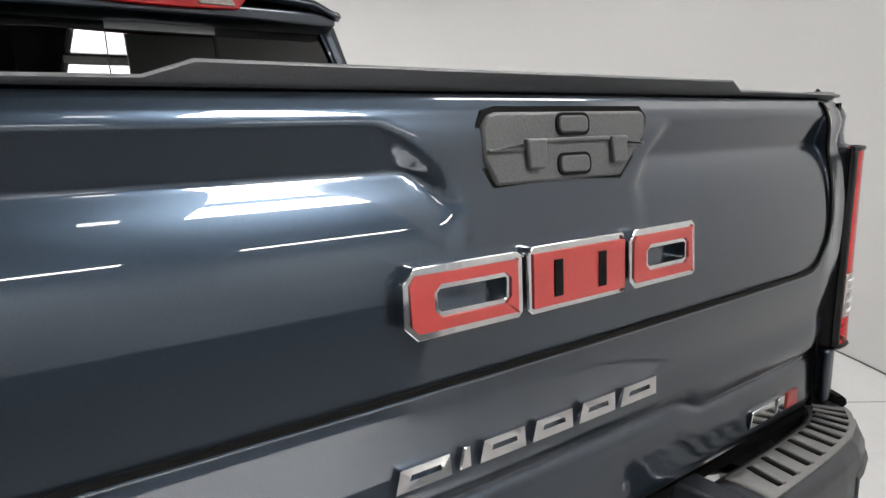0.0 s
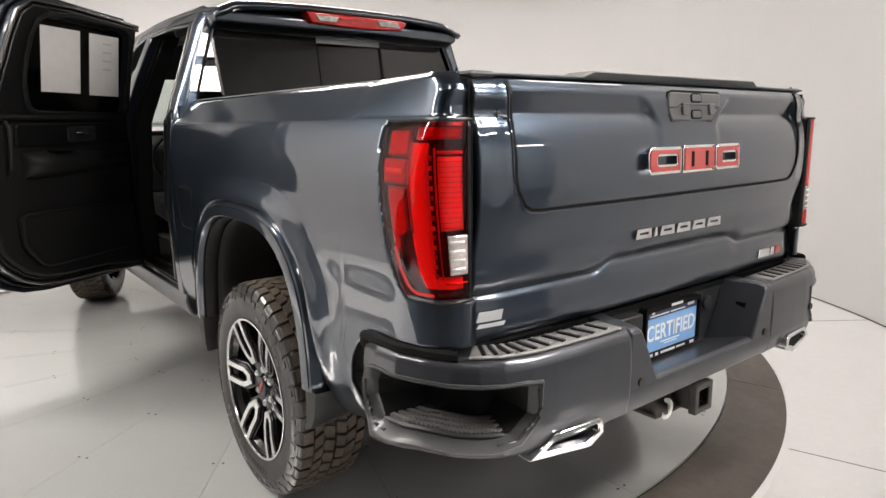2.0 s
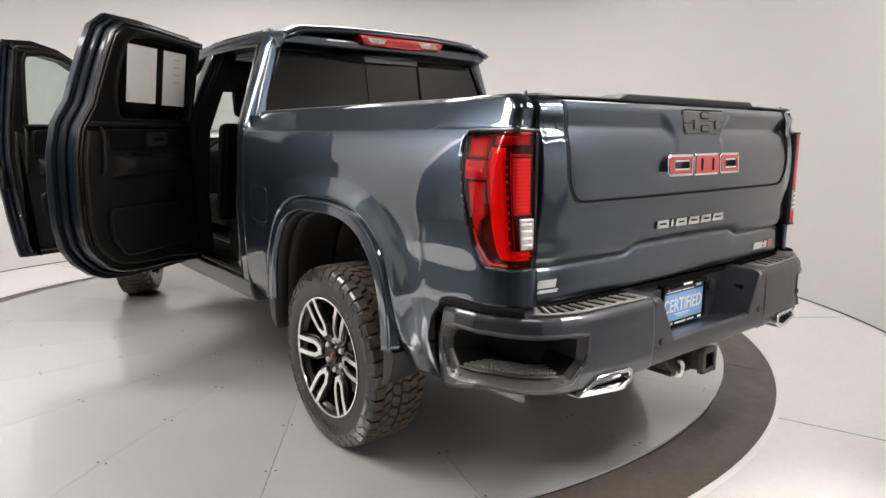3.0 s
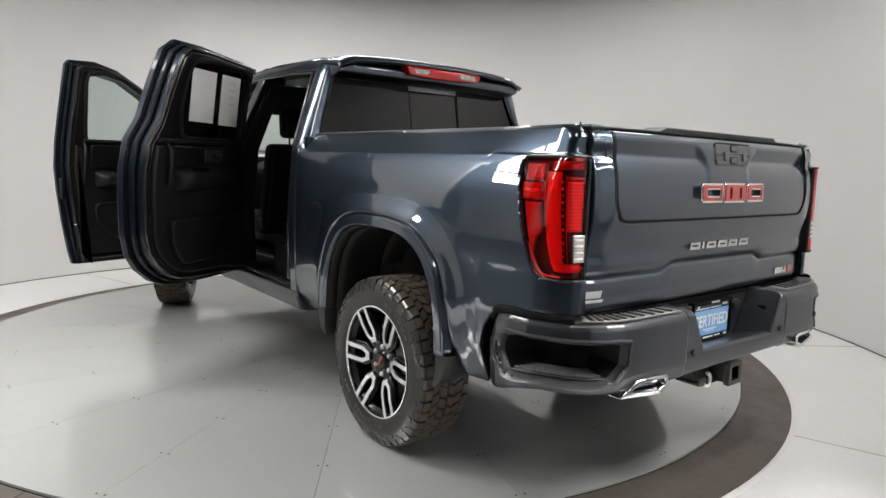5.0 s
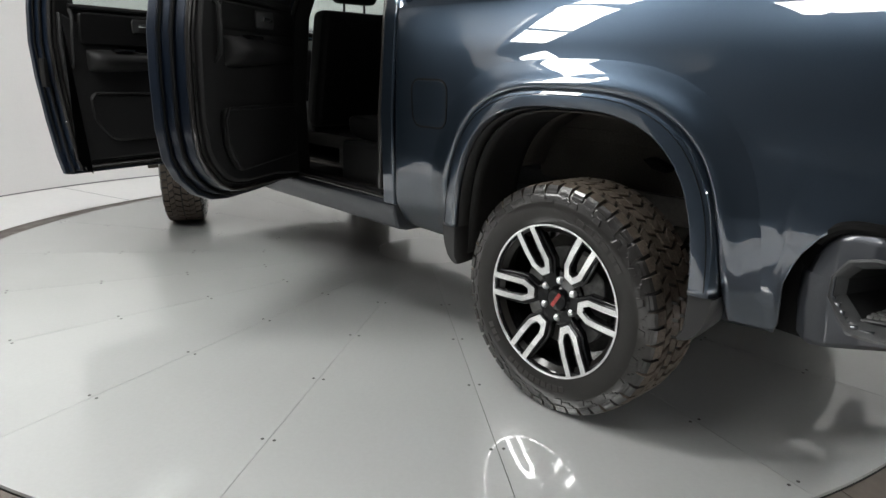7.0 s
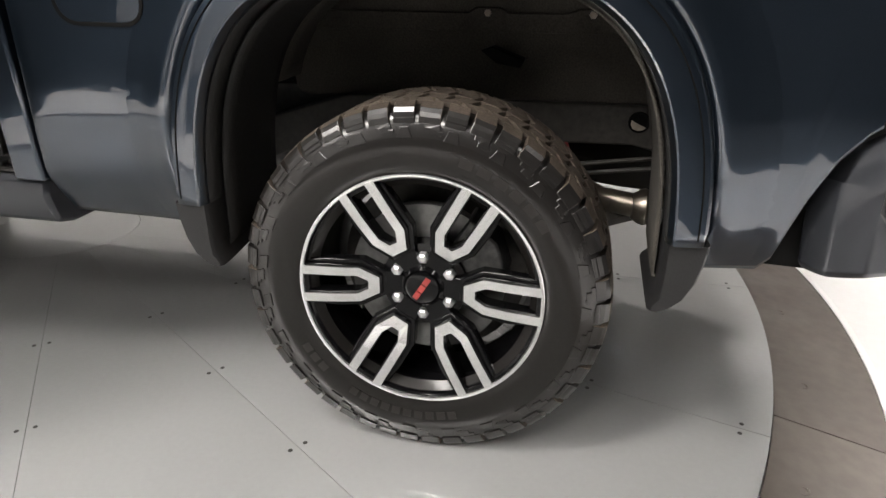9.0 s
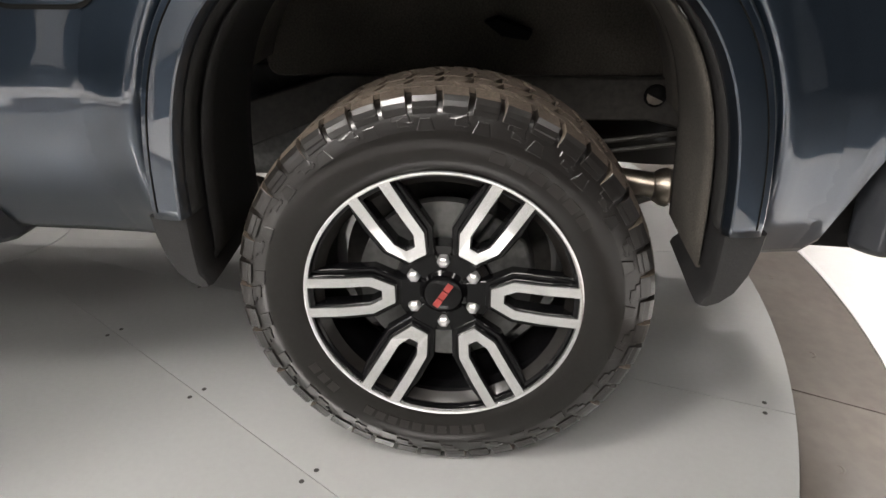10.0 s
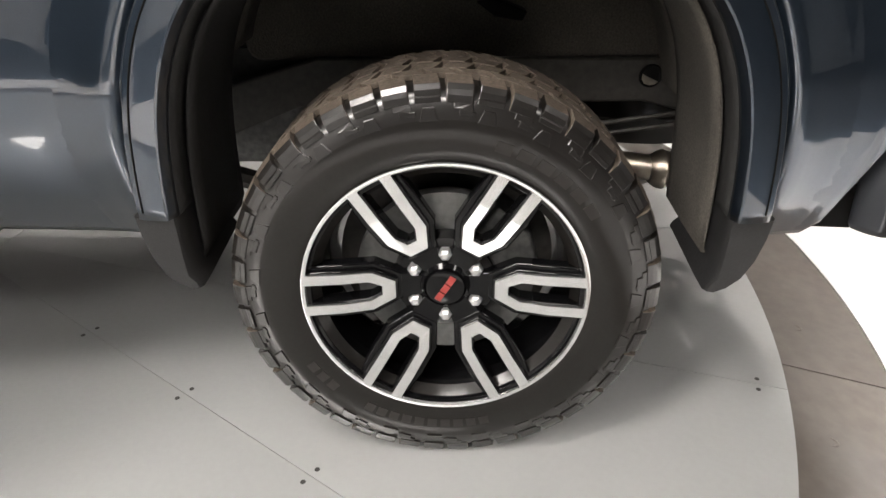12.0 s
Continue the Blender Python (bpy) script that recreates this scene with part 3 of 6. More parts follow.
def arch_lip(sg):
    """The body's pressed edge round the flare."""
    prof = [(1.146, -0.004), (1.156, 0.006), (1.166, 0.0105), (1.180, 0.0118), (1.205, 0.0105), (1.24, 0.0068), (1.27, 0.0040), (1.30, 0.0021), (1.34, 0.0007), (1.38, -0.0001), (1.39, -0.0008)]
    bm = bmesh.new()
    rows = []
    for z in steps(0.515, 0.60, 4):
        rows.append([(arch(k, 5)[0], z, d) for k, d in prof])
    for th in steps(5, 175, 86):
        rows.append([(*arch(k, th), d) for k, d in prof])
    for z in steps(0.60, 0.515, 4):
        rows.append([(arch(k, 175)[0], z, d) for k, d in prof])
    rows = [[bm.verts.new((sg * (side_x(y, z) + d), y, z)) for y, z, d in row] for row in rows]
    for A, B in zip(rows, rows[1:]):
        for j in range(len(prof) - 1):
            bm.faces.new((A[j], A[j + 1], B[j + 1], B[j]))
    bmesh.ops.recalc_face_normals(bm, faces=bm.faces)
    return part("arch_lip", bm, PAINT, truck, smooth=60)


def well(sg):
    """The dark lining of the wheel arch, and the inner wall behind it."""
    def sheet(xs, ths, tail):
        bm = bmesh.new()
        rows = []
        for x in xs:
            k = 0.985 + 0.03 * (0.95 - x)
            row = [(sg * x, *arch(k, th)) for th in ths]
            if tail == 1:
                row = [(sg * x, arch(k, 0)[0] + 0.01, 0.47)] + row
            if tail == 2:
                row = row + [(sg * x, arch(k, 180)[0] - 0.012, 0.50 + 0.35 * max(0.0, 0.80 - x))]
            rows.append([bm.verts.new(p) for p in row])
        for A, B in zip(rows, rows[1:]):
            for j in range(len(A) - 1):
                bm.faces.new((A[j], A[j + 1], B[j + 1], B[j]))
        return bm
    lin = part("wheel_liner", sheet([0.955, 0.90, 0.84, 0.78, 0.72, 0.69], steps(76, 180, 26), 2), LINER, truck, "brown felt wheel-arch liner", thick=0.006)
    # same liner as behind, its shaded front half coloured black
    part("front_liner", sheet([0.955, 0.90, 0.84, 0.78, 0.72, 0.69], steps(0, 76, 18), 1), LINER_BLACK, lin, "front wheel-arch liner, darkened for shade", thick=0.006)
    part("upper_liner", sheet([0.69, 0.62, 0.56, 0.53], steps(24, 166, 34), 0), LINER, lin, thick=0.006)
    part("inner_wall", prism(rounded([(-0.50, 0.775), (0.46, 0.765), (0.47, 1.02), (0.20, 1.09), (-0.30, 1.09), (-0.48, 1.02)], 0.04), lambda p, q, d: (sg * d, p, q), 0.525, 0.545), LINER, lin, bevel=0.006)
    part("wall_flange", prism([(-0.44, 0.94), (0.42, 0.94), (0.42, 0.985), (-0.02, 0.985), (-0.04, 0.998), (-0.10, 0.998), (-0.12, 0.985), (-0.27, 0.985), (-0.29, 0.998), (-0.36, 0.998), (-0.44, 0.985)], lambda p, q, d: (sg * d, p, q), 0.54, 0.556), LINER, lin, bevel=0.003)
    for y in (-0.07, -0.325):
        bo = lathe([(0.0, 0.010), (sg * 0.007, 0.009), (sg * 0.008, 0.0)], 6, "x")
        bmesh.ops.translate(bo, verts=bo.verts, vec=(sg * 0.556, y, 0.985))
        part("liner_bolt", bo, STEEL, lin)
    part("bump_stop", prism([(-0.16, 0.86), (-0.10, 0.87), (-0.06, 0.90), (-0.09, 0.91), (-0.17, 0.88)], lambda p, q, d: (sg * d, p, q), 0.55, 0.60), SEAL_SHADE, lin, bevel=0.004)
    return lin


for sg in (-1, 1):
    box_side(sg)
    flare(sg)
    arch_lip(sg)
    well(sg)

# fuel door on the driver side
fd = rounded([(0.575, 0.975), (0.775, 0.975), (0.785, 1.155), (0.575, 1.155)], 0.05, 6)
fuel = part("fuel_door", prism(fd, lambda p, q, d: (-side_x(p, q) - d, p, q), -0.004, 0.0025), PAINT, truck, bevel=0.002)
part("fuel_door_gap", frame_ring(inset(fd, -0.0075), inset(fd, 0.0005), lambda p, q, d: (-side_x(p, q) - d, p, q), -0.003, 0.0030), SEAL_SHADE, fuel)
part("fuel_door_notch", box((-1.003, 0.572, 1.045), (-0.99, 0.584, 1.085)), SEAL_SHADE, fuel)

# rail caps, box floor and inner walls
for sg in (-1, 1):
    part("bed_rail_cap", box((sg * 0.78, -1.135, 1.536), (sg * 0.852, 0.92, 1.5525)), CAP_PLASTIC, truck, bevel=0.006)
    part("rail_end_cap", prism([(0.80, -0.70), (0.850, -0.70), (0.896, -1.02), (0.893, -1.055), (0.872, -1.078), (0.80, -1.078)], lambda p, q, d: (sg * p, q, d), 1.530, 1.5515), PAINT, truck, bevel=0.004)
    part("bed_wall", box((sg * 0.80, -1.10, 1.13), (sg * 0.83, 0.92, 1.525)), BLACK_PLASTIC, truck)
part("bed_floor", box((-0.52, -1.12, 0.86), (0.52, 0.92, 0.90)), BLACK_PLASTIC, truck)
part("bed_front", box((-0.93, 0.885, 0.60), (0.93, 0.92, 1.525)), PAINT, truck)

# ---- tailgate ----
def gate_y(x, z):
    ax = abs(x)
    z0 = z
    z = z - 0.028 * smooth(0.42, 0.32, ax) * smooth(0.90, 0.99, z) * smooth(1.12, 1.04, z)
    y = curve(z, [(0.868, -1.150), (0.88, -1.163), (0.93, -1.168), (0.970, -1.1655), (0.990, -1.1610), (0.996, -1.1560), (1.002, -1.1600), (1.008, -1.1650), (1.10, -1.178), (1.20, -1.197), (1.27, -1.2015), (1.32, -1.2010), (1.36, -1.1975), (1.395, -1.1920),
                   (1.43, -1.185), (1.505, -1.176), (1.525, -1.166), (1.538, -1.145), (1.542, -1.12)])
    # scoop under the top edge, beside the handle
    edge = interp(z, [(1.415, 0.148), (1.50, 0.225)])
    sc = smooth(edge, edge + 0.03, ax) * smooth(0.7535, 0.7490, ax)
    if 1.20 < z < 1.507:
        deep = curve(z, [(1.20, -1.197), (1.27, -1.2015), (1.34, -1.1980), (1.38, -1.1915), (1.41, -1.1825), (1.43, -1.1740), (1.449, -1.1630)]) if z < 1.449 else interp(z, [(1.449, -1.163), (1.454, -1.1615), (1.507, -1.176)])
        y += sc * (deep - y)
    # sides fall away to the lamps
    y += 0.018 * smooth(0.78, 0.90, ax) + 0.006 * smooth(0.765, 0.80, ax) * smooth(0.86, 0.82, ax) * smooth(1.15, 1.28, z)
    y += 0.010 * smooth(0.757, 0.775, ax) * smooth(1.415, 1.450, z) * smooth(1.50, 1.455, z)
    return y + 0.02 * (ax / 0.9) ** 2


gate = part("tailgate", grid(lambda x, z: (x, gate_y(x, z), z), sorted(steps(-0.860, 0.860, 160) + [s * x for s in (-1, 1) for x in (0.7485, 0.7502, 0.7522, 0.7540)]),
            steps(0.868, 0.975, 10)[:-1] + steps(0.975, 1.02, 22)[:-1] + steps(1.02, 1.06, 6)[:-1] + steps(1.06, 1.39, 20)[:-1] + steps(1.39, 1.542, 36)), PAINT, truck, smooth=60, thick=0.04)


def on_gate(x, z, d):
    return (x, gate_y(x, z) - d, z)


# the inner gate's seam: a dark raised strip in place of its shade
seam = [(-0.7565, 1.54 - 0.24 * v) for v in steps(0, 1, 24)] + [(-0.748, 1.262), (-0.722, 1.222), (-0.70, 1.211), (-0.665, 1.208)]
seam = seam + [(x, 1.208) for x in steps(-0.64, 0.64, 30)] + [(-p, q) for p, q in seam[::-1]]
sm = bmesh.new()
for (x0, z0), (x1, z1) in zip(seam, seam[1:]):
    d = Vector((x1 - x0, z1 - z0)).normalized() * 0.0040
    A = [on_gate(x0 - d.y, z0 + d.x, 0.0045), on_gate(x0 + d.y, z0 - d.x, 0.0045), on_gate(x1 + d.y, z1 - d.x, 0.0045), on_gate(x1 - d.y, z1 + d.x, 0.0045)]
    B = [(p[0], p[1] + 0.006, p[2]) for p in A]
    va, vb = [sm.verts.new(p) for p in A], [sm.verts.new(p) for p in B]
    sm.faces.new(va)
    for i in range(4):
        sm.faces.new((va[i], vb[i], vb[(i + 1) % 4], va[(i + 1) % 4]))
part("gate_seam", sm, SEAL_SHADE, gate, "dark strip standing for the shaded seam")
rim_ = []
for i in range(1, len(seam) - 1):
    t = (Vector(seam[i + 1]) - Vector(seam[i - 1])).normalized()
    rim_.append(on_gate(seam[i][0] + t.y * 0.0058, seam[i][1] - t.x * 0.0062, 0.0008))
part("gate_edge", tube(rim_, 0.0032, 8), PAINT, gate)
for sg in (-1, 1):
    part("gate_gap", box((sg * 0.8570, -1.140, 0.868), (sg * 0.8680, -1.05, 1.530)), SEAL_SHADE, gate)

# top cap with the raised middle
cap = [(-0.862, 1.541), (0.862, 1.541), (0.862, 1.548), (0.47, 1.551), (0.445, 1.566), (-0.425, 1.566), (-0.47, 1.551), (-0.862, 1.548)]
part("gate_cap", prism(cap, lambda p, q, d: (p, d + 0.02 * (p / 0.9) ** 2, q), -1.158, -1.06), CAP_PLASTIC, gate, "grey plastic tailgate cap", bevel=0.006)

# handle plate
hp = [(-0.108, 1.512), (-0.116, 1.500), (-0.116, 1.462), (-0.098, 1.430), (0.122, 1.430), (0.176, 1.484), (0.180, 1.508), (0.172, 1.516), (-0.094, 1.516)]
to_gate = lambda p, q, d: (p, -1.177 - 0.10 * (1.50 - q) - d, q)
handle = part("gate_handle", prism(hp, to_gate, -0.02, 0.006), HANDLE_GREY, gate, "black plastic tailgate handle plate", bevel=0.004)
part("handle_gap", prism(inset(hp, -0.007), to_gate, -0.022, 0.001), SEAL_SHADE, handle)
part("handle_ledge", prism([(-0.112, 1.474), (-0.112, 1.469), (-0.060, 1.469), (-0.045, 1.478), (0.100, 1.478), (0.115, 1.469), (0.168, 1.469), (0.172, 1.474), (0.11, 1.475), (0.10, 1.484), (-0.045, 1.484), (-0.055, 1.475)], to_gate, 0.0, 0.010), HANDLE_GREY, handle, bevel=0.002)
for x0, z0 in ((0.005, 1.490), (0.005, 1.440)):
    o = rounded([(x0, z0), (x0 + 0.052, z0), (x0 + 0.052, z0 + 0.021), (x0, z0 + 0.021)], 0.008)
    part("handle_button", prism(o, to_gate, 0.004, 0.010), HANDLE_GREY, handle, bevel=0.002)
    part("button_gap", frame_ring(inset(o, -0.004), o, to_gate, 0.002, 0.0085), SEAL_SHADE, handle)
for x0 in (-0.052, 0.100):
    part("handle_latch", prism([(x0, 1.448), (x0 + 0.026, 1.448), (x0 + 0.032, 1.484), (x0 - 0.002, 1.484)], to_gate, 0.004, 0.014), HANDLE_GREY, handle, bevel=0.003)

# maker's emblem: three plain enamel blocks with chrome rims
badge_to = lambda p, q, d: (p, gate_y(p, q) - d, q)


def chamfered(x0, x1, z0, z1, c):
    return [(x0 + c, z0), (x1 - c * 0.4, z0), (x1, z0 + c * 0.4), (x1, z1 - c * 0.4), (x1 - c * 0.4, z1), (x0 + c, z1), (x0, z1 - c), (x0, z0 + c)]


def badge_ring(outline, hole):
    em = part("badge_block", frame_ring(outline, hole, badge_to, -0.006, 0.020), CHROME, gate, "chrome-rimmed red emblem block", bevel=0.003)
    part("badge_inlay", frame_ring(inset(outline, 0.0085), inset(hole, -0.006), badge_to, 0.0195, 0.0222), BADGE_RED, em)


badge_ring(chamfered(-0.252, -0.086, 1.275, 1.355, 0.016), chamfered(-0.208, -0.112, 1.303, 1.328, 0.004))
mid = chamfered(-0.078, 0.100, 1.273, 1.357, 0.008)
em = part("badge_block", prism(mid, badge_to, -0.006, 0.020), CHROME, gate, "chrome-rimmed red emblem block", bevel=0.003)
part("badge_inlay", prism(inset(mid, 0.0085), badge_to, 0.0195, 0.0222), BADGE_RED, em)
for pts in ([(-0.036, 1.292), (-0.022, 1.292), (-0.022, 1.338), (-0.036, 1.338)], [(0.044, 1.292), (0.058, 1.292), (0.058, 1.338), (0.044, 1.338)]):
    part("badge_slot", prism(pts, badge_to, 0.0220, 0.0235), SEAL_SHADE, em, smooth=0)
badge_ring(chamfered(0.108, 0.262, 1.275, 1.357, 0.014), chamfered(0.148, 0.236, 1.303, 1.328, 0.004))
# model name as plain chrome shapes
for x0, x1 in ((-0.248, -0.168), (-0.156, -0.136), (-0.124, -0.046), (-0.034, 0.044), (0.056, 0.134), (0.146, 0.232)):
    o = [(x0, 1.080), (x1, 1.080), (x1 - 0.004, 1.110), (x0 + 0.006, 1.110)]
    if x1 - x0 > 0.03:
        part("name_bar", frame_ring(o, [(x0 + 0.020, 1.0915), (x1 - 0.014, 1.0915), (x1 - 0.016, 1.0990), (x0 + 0.022, 1.0990)], badge_to, -0.003, 0.007), CHROME, gate, smooth=20)
    else:
        part("name_bar", prism(o, badge_to, -0.003, 0.007), CHROME, gate, bevel=0.002)
for x0, x1, mat in ((0.555, 0.650, CHROME), (0.658, 0.690, CHROME), (0.698, 0.748, BADGE_RED)):
    part("trim_bar", prism([(x0, 0.912), (x1, 0.912), (x1 + 0.004, 0.944), (x0 + 0.012, 0.944)], badge_to, -0.003, 0.006), mat, gate, bevel=0.002)
for z0, z1, x1 in ((0.930, 0.956, -0.772), (0.914, 0.924, -0.765)):
    part("decal_bar", prism([(-0.846, z0), (x1, z0), (x1 + 0.008, z1), (-0.838, z1)], badge_to, 0.0005, 0.004), DECAL, gate, "pale grey sticker bar")


# ---- tail lamps ----
def tail_lamp(sg):
    """Wraps round the corner; u runs from the side (0) to the tailgate (1)."""
    def at(u, z, d):
        y0 = lamp_front(z)
        d = d + 0.008 * smooth(0.0, 0.3, u) + 0.017 * smooth(0.25, 0.60, u) * smooth(1.0, 0.72, u) - 0.006 * smooth(0.9, 1.0, u)
        y = y0 + (-1.163 - y0) * (1 - (1 - u) ** 1.6)
        return (sg * (rear_x(y, z) + d * (1 - 0.5 * u) - 0.016 * smooth(0.7, 1.0, u)), y - d * u * 0.9, z)
    us, zs = steps(0, 1, 26), steps(LAMP_LOW + 0.002, LAMP_TOP - 0.002, 40)
    shell = part("tail_lamp", grid(lambda u, z: at(u, z, -0.034), us, zs), HOUSING, truck, "red wrap-around tail lamp with black housing and added glow", thick=0.01 if sg < 0 else -0.01)

    def piece(name, u0, u1, z0, z1, d, mat, nu=8, nz=16, label="", bow=0.0, deep=0.012, slant=0.0):
        f = lambda u, z: at(u + bow * (1 - (z - z0) / (z1 - z0)) ** 2, z + slant * (u - u0), d)
        part(name, grid(f, steps(u0, u1, nu), steps(z0, z1, nz)), mat, shell, label, thick=deep if sg < 0 else -deep)
    # reflectors behind the cover
    piece("back_reflector", 0.03, 0.94, 1.008, 1.434, -0.030, REF_BLACK, 26, 24, "dark lamp bowl", deep=0.003)
    piece("upper_reflector", 0.045, 0.325, 1.352, 1.412, -0.014, REF_MID, 8, 6)
    piece("marker_reflector", 0.045, 0.345, 1.284, 1.344, -0.004, REF_MID, 8, 6, "projecting side marker block")
    piece("marker_strip", 0.07, 0.30, 1.308, 1.322, 0.000, REF_BRIGHT, 8, 2, deep=0.006)
    # outer panel: narrows towards its slanting foot
    f = lambda u, v: at(0.045 + (0.25 - 0.13 * smooth(0.25, 0.0, v)) * u, 1.095 + 0.18 * v + 0.05 * u * (1 - v), -0.016)
    part("outer_reflector", grid(f, steps(0, 1, 8), steps(0, 1, 14)), REF_MID, shell, thick=0.012 if sg < 0 else -0.012)
    # thin red line down the front edge and along the foot
    line = [(0.055 + 0.02 * smooth(1.10, 1.04, z), z) for z in steps(1.125, 1.036, 10)] + [(0.10, 1.024), (0.15, 1.019)] + [(u, 1.017) for u in steps(0.20, 0.50, 8)]
    part("edge_guide", tube([at(u, z, -0.012) for u, z in line], 0.0045, 6), REF_BRIGHT, shell, "thin red light line")

    # the large light guide: straight above, swept to the tailgate below
    def guide(u0, u1, d, name, mat, deep, label=""):
        spine = [(0.0, z) for z in steps(1.384, 1.14, 12)]
        bend = [(0.05 * (1 - math.cos(a)), 1.14 - 0.104 * math.sin(a)) for a in steps(0.0, 1.5, 16)][1:]
        rows = []
        bm = bmesh.new()
        pts = spine + bend
        for i, (du, z) in enumerate(pts):
            g = smooth(1.14, 1.035, z)
            row = []
            for w in steps(0.0, 1.0, 6):
                u = u0 + (u1 - u0) * w * (1 - 0.15 * g) + du
                row.append(bm.verts.new(at(min(0.93, u), z, d)))
            rows.append(row)
        for A, B in zip(rows, rows[1:]):
            for k in range(6):
                bm.faces.new((A[k], A[k + 1], B[k + 1], B[k]))
        part(name, bm, mat, shell, label, thick=-deep if sg < 0 else deep, smooth=60)
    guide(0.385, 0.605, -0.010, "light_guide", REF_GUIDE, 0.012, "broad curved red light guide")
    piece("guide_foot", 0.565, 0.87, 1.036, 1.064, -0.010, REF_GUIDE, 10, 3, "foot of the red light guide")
    piece("guide_edge", 0.385, 0.405, 1.17, 1.385, -0.006, REF_MID, 2, 10, deep=0.008)
    for k in range(13):
        z = 1.062 + 0.0235 * k
        du = -0.02 * smooth(1.16, 1.05, z)
        piece("lamp_dot", 0.622 + du, 0.652 + du, z, z + 0.011, -0.008, REF_BRIGHT if k % 2 else REF_MID, 2, 2, deep=0.006)
    piece("divider", 0.677, 0.690, 1.06, 1.372, -0.004, REF_MID, 2, 16, deep=0.010)
    # shares the light guide's added glow
    piece("stop_reflector", 0.705, 0.895, 1.178, 1.352, -0.012, REF_GUIDE, 8, 12, "stop lamp reflector with added glow")
    for k in range(14):
        piece("stop_rib", 0.71, 0.89, 1.184 + 0.012 * k, 1.186 + 0.012 * k, -0.0105, REF_MID, 4, 2, deep=0.003)
    piece("top_bar", 0.44, 0.90, 1.392, 1.420, -0.014, REF_MID, 12, 3)
    piece("stop_hood", 0.70, 0.90, 1.358, 1.366, -0.006, REF_MID, 6, 2, deep=0.014)
    piece("lower_strip", 0.70, 0.93, 1.049, 1.053, 0.0005, LENS_CLEAR, 6, 2, "thin bright strip", deep=0.006)
    # cover, reverse lamp and the black surround
    part("lens_cover", grid(lambda u, z: at(u, z, 0.002), steps(0.015, 0.975, 26), steps(LAMP_LOW + 0.010, LAMP_TOP - 0.008, 40)), LENS_COVER, shell, "glossy red lens cover", smooth=60)
    piece("reverse_lamp", 0.765, 0.925, 1.072, 1.168, 0.0035, LENS_CLEAR, label="clear reverse lamp lens", deep=0.005)
    for k in range(4):
        piece("reverse_rib", 0.775, 0.90, 1.082 + 0.022 * k, 1.089 + 0.022 * k, 0.0045, WHITE_FRAME, 3, 2, deep=0.003)
    piece("inner_border", 0.935, 0.985, LAMP_LOW + 0.008, LAMP_TOP - 0.006, 0.004, HOUSING, 3, 24, deep=0.006)
    part("lamp_side", grid(lambda d, z: at(0.988, z, d), steps(-0.034, 0.004, 3), zs), HOUSING, shell, thick=0.003)
    for z in (LAMP_LOW + 0.003, LAMP_TOP - 0.003):
        part("lamp_edge", tube([at(u, z, 0.0) for u in us], 0.0055, 6), HOUSING, shell)
    part("lamp_edge", tube([at(0.004, z, -0.007) for z in zs], 0.0032, 6), HOUSING, shell)
    part("lamp_edge", tube([at(0.99, z, -0.003) for z in zs], 0.004, 6), HOUSING, shell)


for sg in (-1, 1):
    tail_lamp(sg)

# ---- rear bumper ----
bumper = empty("rear_bumper", truck)
tagged(bumper, "dark grey rear step bumper with corner steps")
PLAN = [(0.925, -0.785), (0.975, -0.810), (1.010, -0.86), (1.026, -0.94), (1.022, -1.03), (0.99, -1.11), (0.955, -1.175), (0.905, -1.228), (0.85, -1.262), (0.78, -1.283),
        (0.70, -1.292), (0.60, -1.298), (0.50, -1.302), (0.41, -1.304)]
FACE = [(0.595, -0.050), (0.600, -0.022), (0.612, -0.010), (0.66, 0.0), (0.74, 0.002), (0.80, 0.0), (0.835, -0.004), (0.852, -0.012), (0.862, -0.026), (0.866, -0.05), (0.866, -0.115)]


def plan_at(s):
    i = min(int(s), len(PLAN) - 2)
    a, b = Vector(PLAN[i]), Vector(PLAN[i + 1])
    p = a.lerp(b, s - i)
    t = (Vector(PLAN[min(i + 1, len(PLAN) - 1)]) - Vector(PLAN[max(i - 1, 0)])).lerp(Vector(PLAN[min(i + 2, len(PLAN) - 1)]) - Vector(PLAN[i]), s - i).normalized()
    return p, Vector((-t.y, t.x))


def bumper_at(sg, s, z, d):
    p, n = plan_at(s)
    drop = 0.075 * smooth(2.5, 0.0, s) if z > 0.72 else 0.07 * smooth(5.0, 0.5, s) * smooth(0.70, 0.60, z)
    q = p + n * d
    return (sg * q.x, q.y + 0.022 * smooth(2.0, 0.0, s) * smooth(0.84, 0.74, z), z - drop)


# the edge of the corner step's opening, along the bumper and over its height
STEP_EDGE = [(2.05, 0.742), (2.05, 0.690), (2.75, 0.644), (3.5, 0.634), (7.5, 0.634), (8.5, 0.648), (9.25, 0.705), (9.30, 0.788), (8.7, 0.794), (3.1, 0.792), (2.45, 0.778)]


def step_loop(pts):
    out = []
    for (u0, z0), (u1, z1) in zip(pts, pts[1:] + pts[:1]):
        n = max(2, int(abs(u1 - u0) / 0.3))
        out += [(u0 + (u1 - u0) * k / n, z0 + (z1 - z0) * k / n) for k in range(n)]
    return out


def inside(p, poly):
    odd = False
    for (u0, z0), (u1, z1) in zip(poly, poly[1:] + poly[:1]):
        if (z0 > p[1]) != (z1 > p[1]) and p[0] < u0 + (u1 - u0) * (p[1] - z0) / (z1 - z0):
            odd = not odd
    return odd


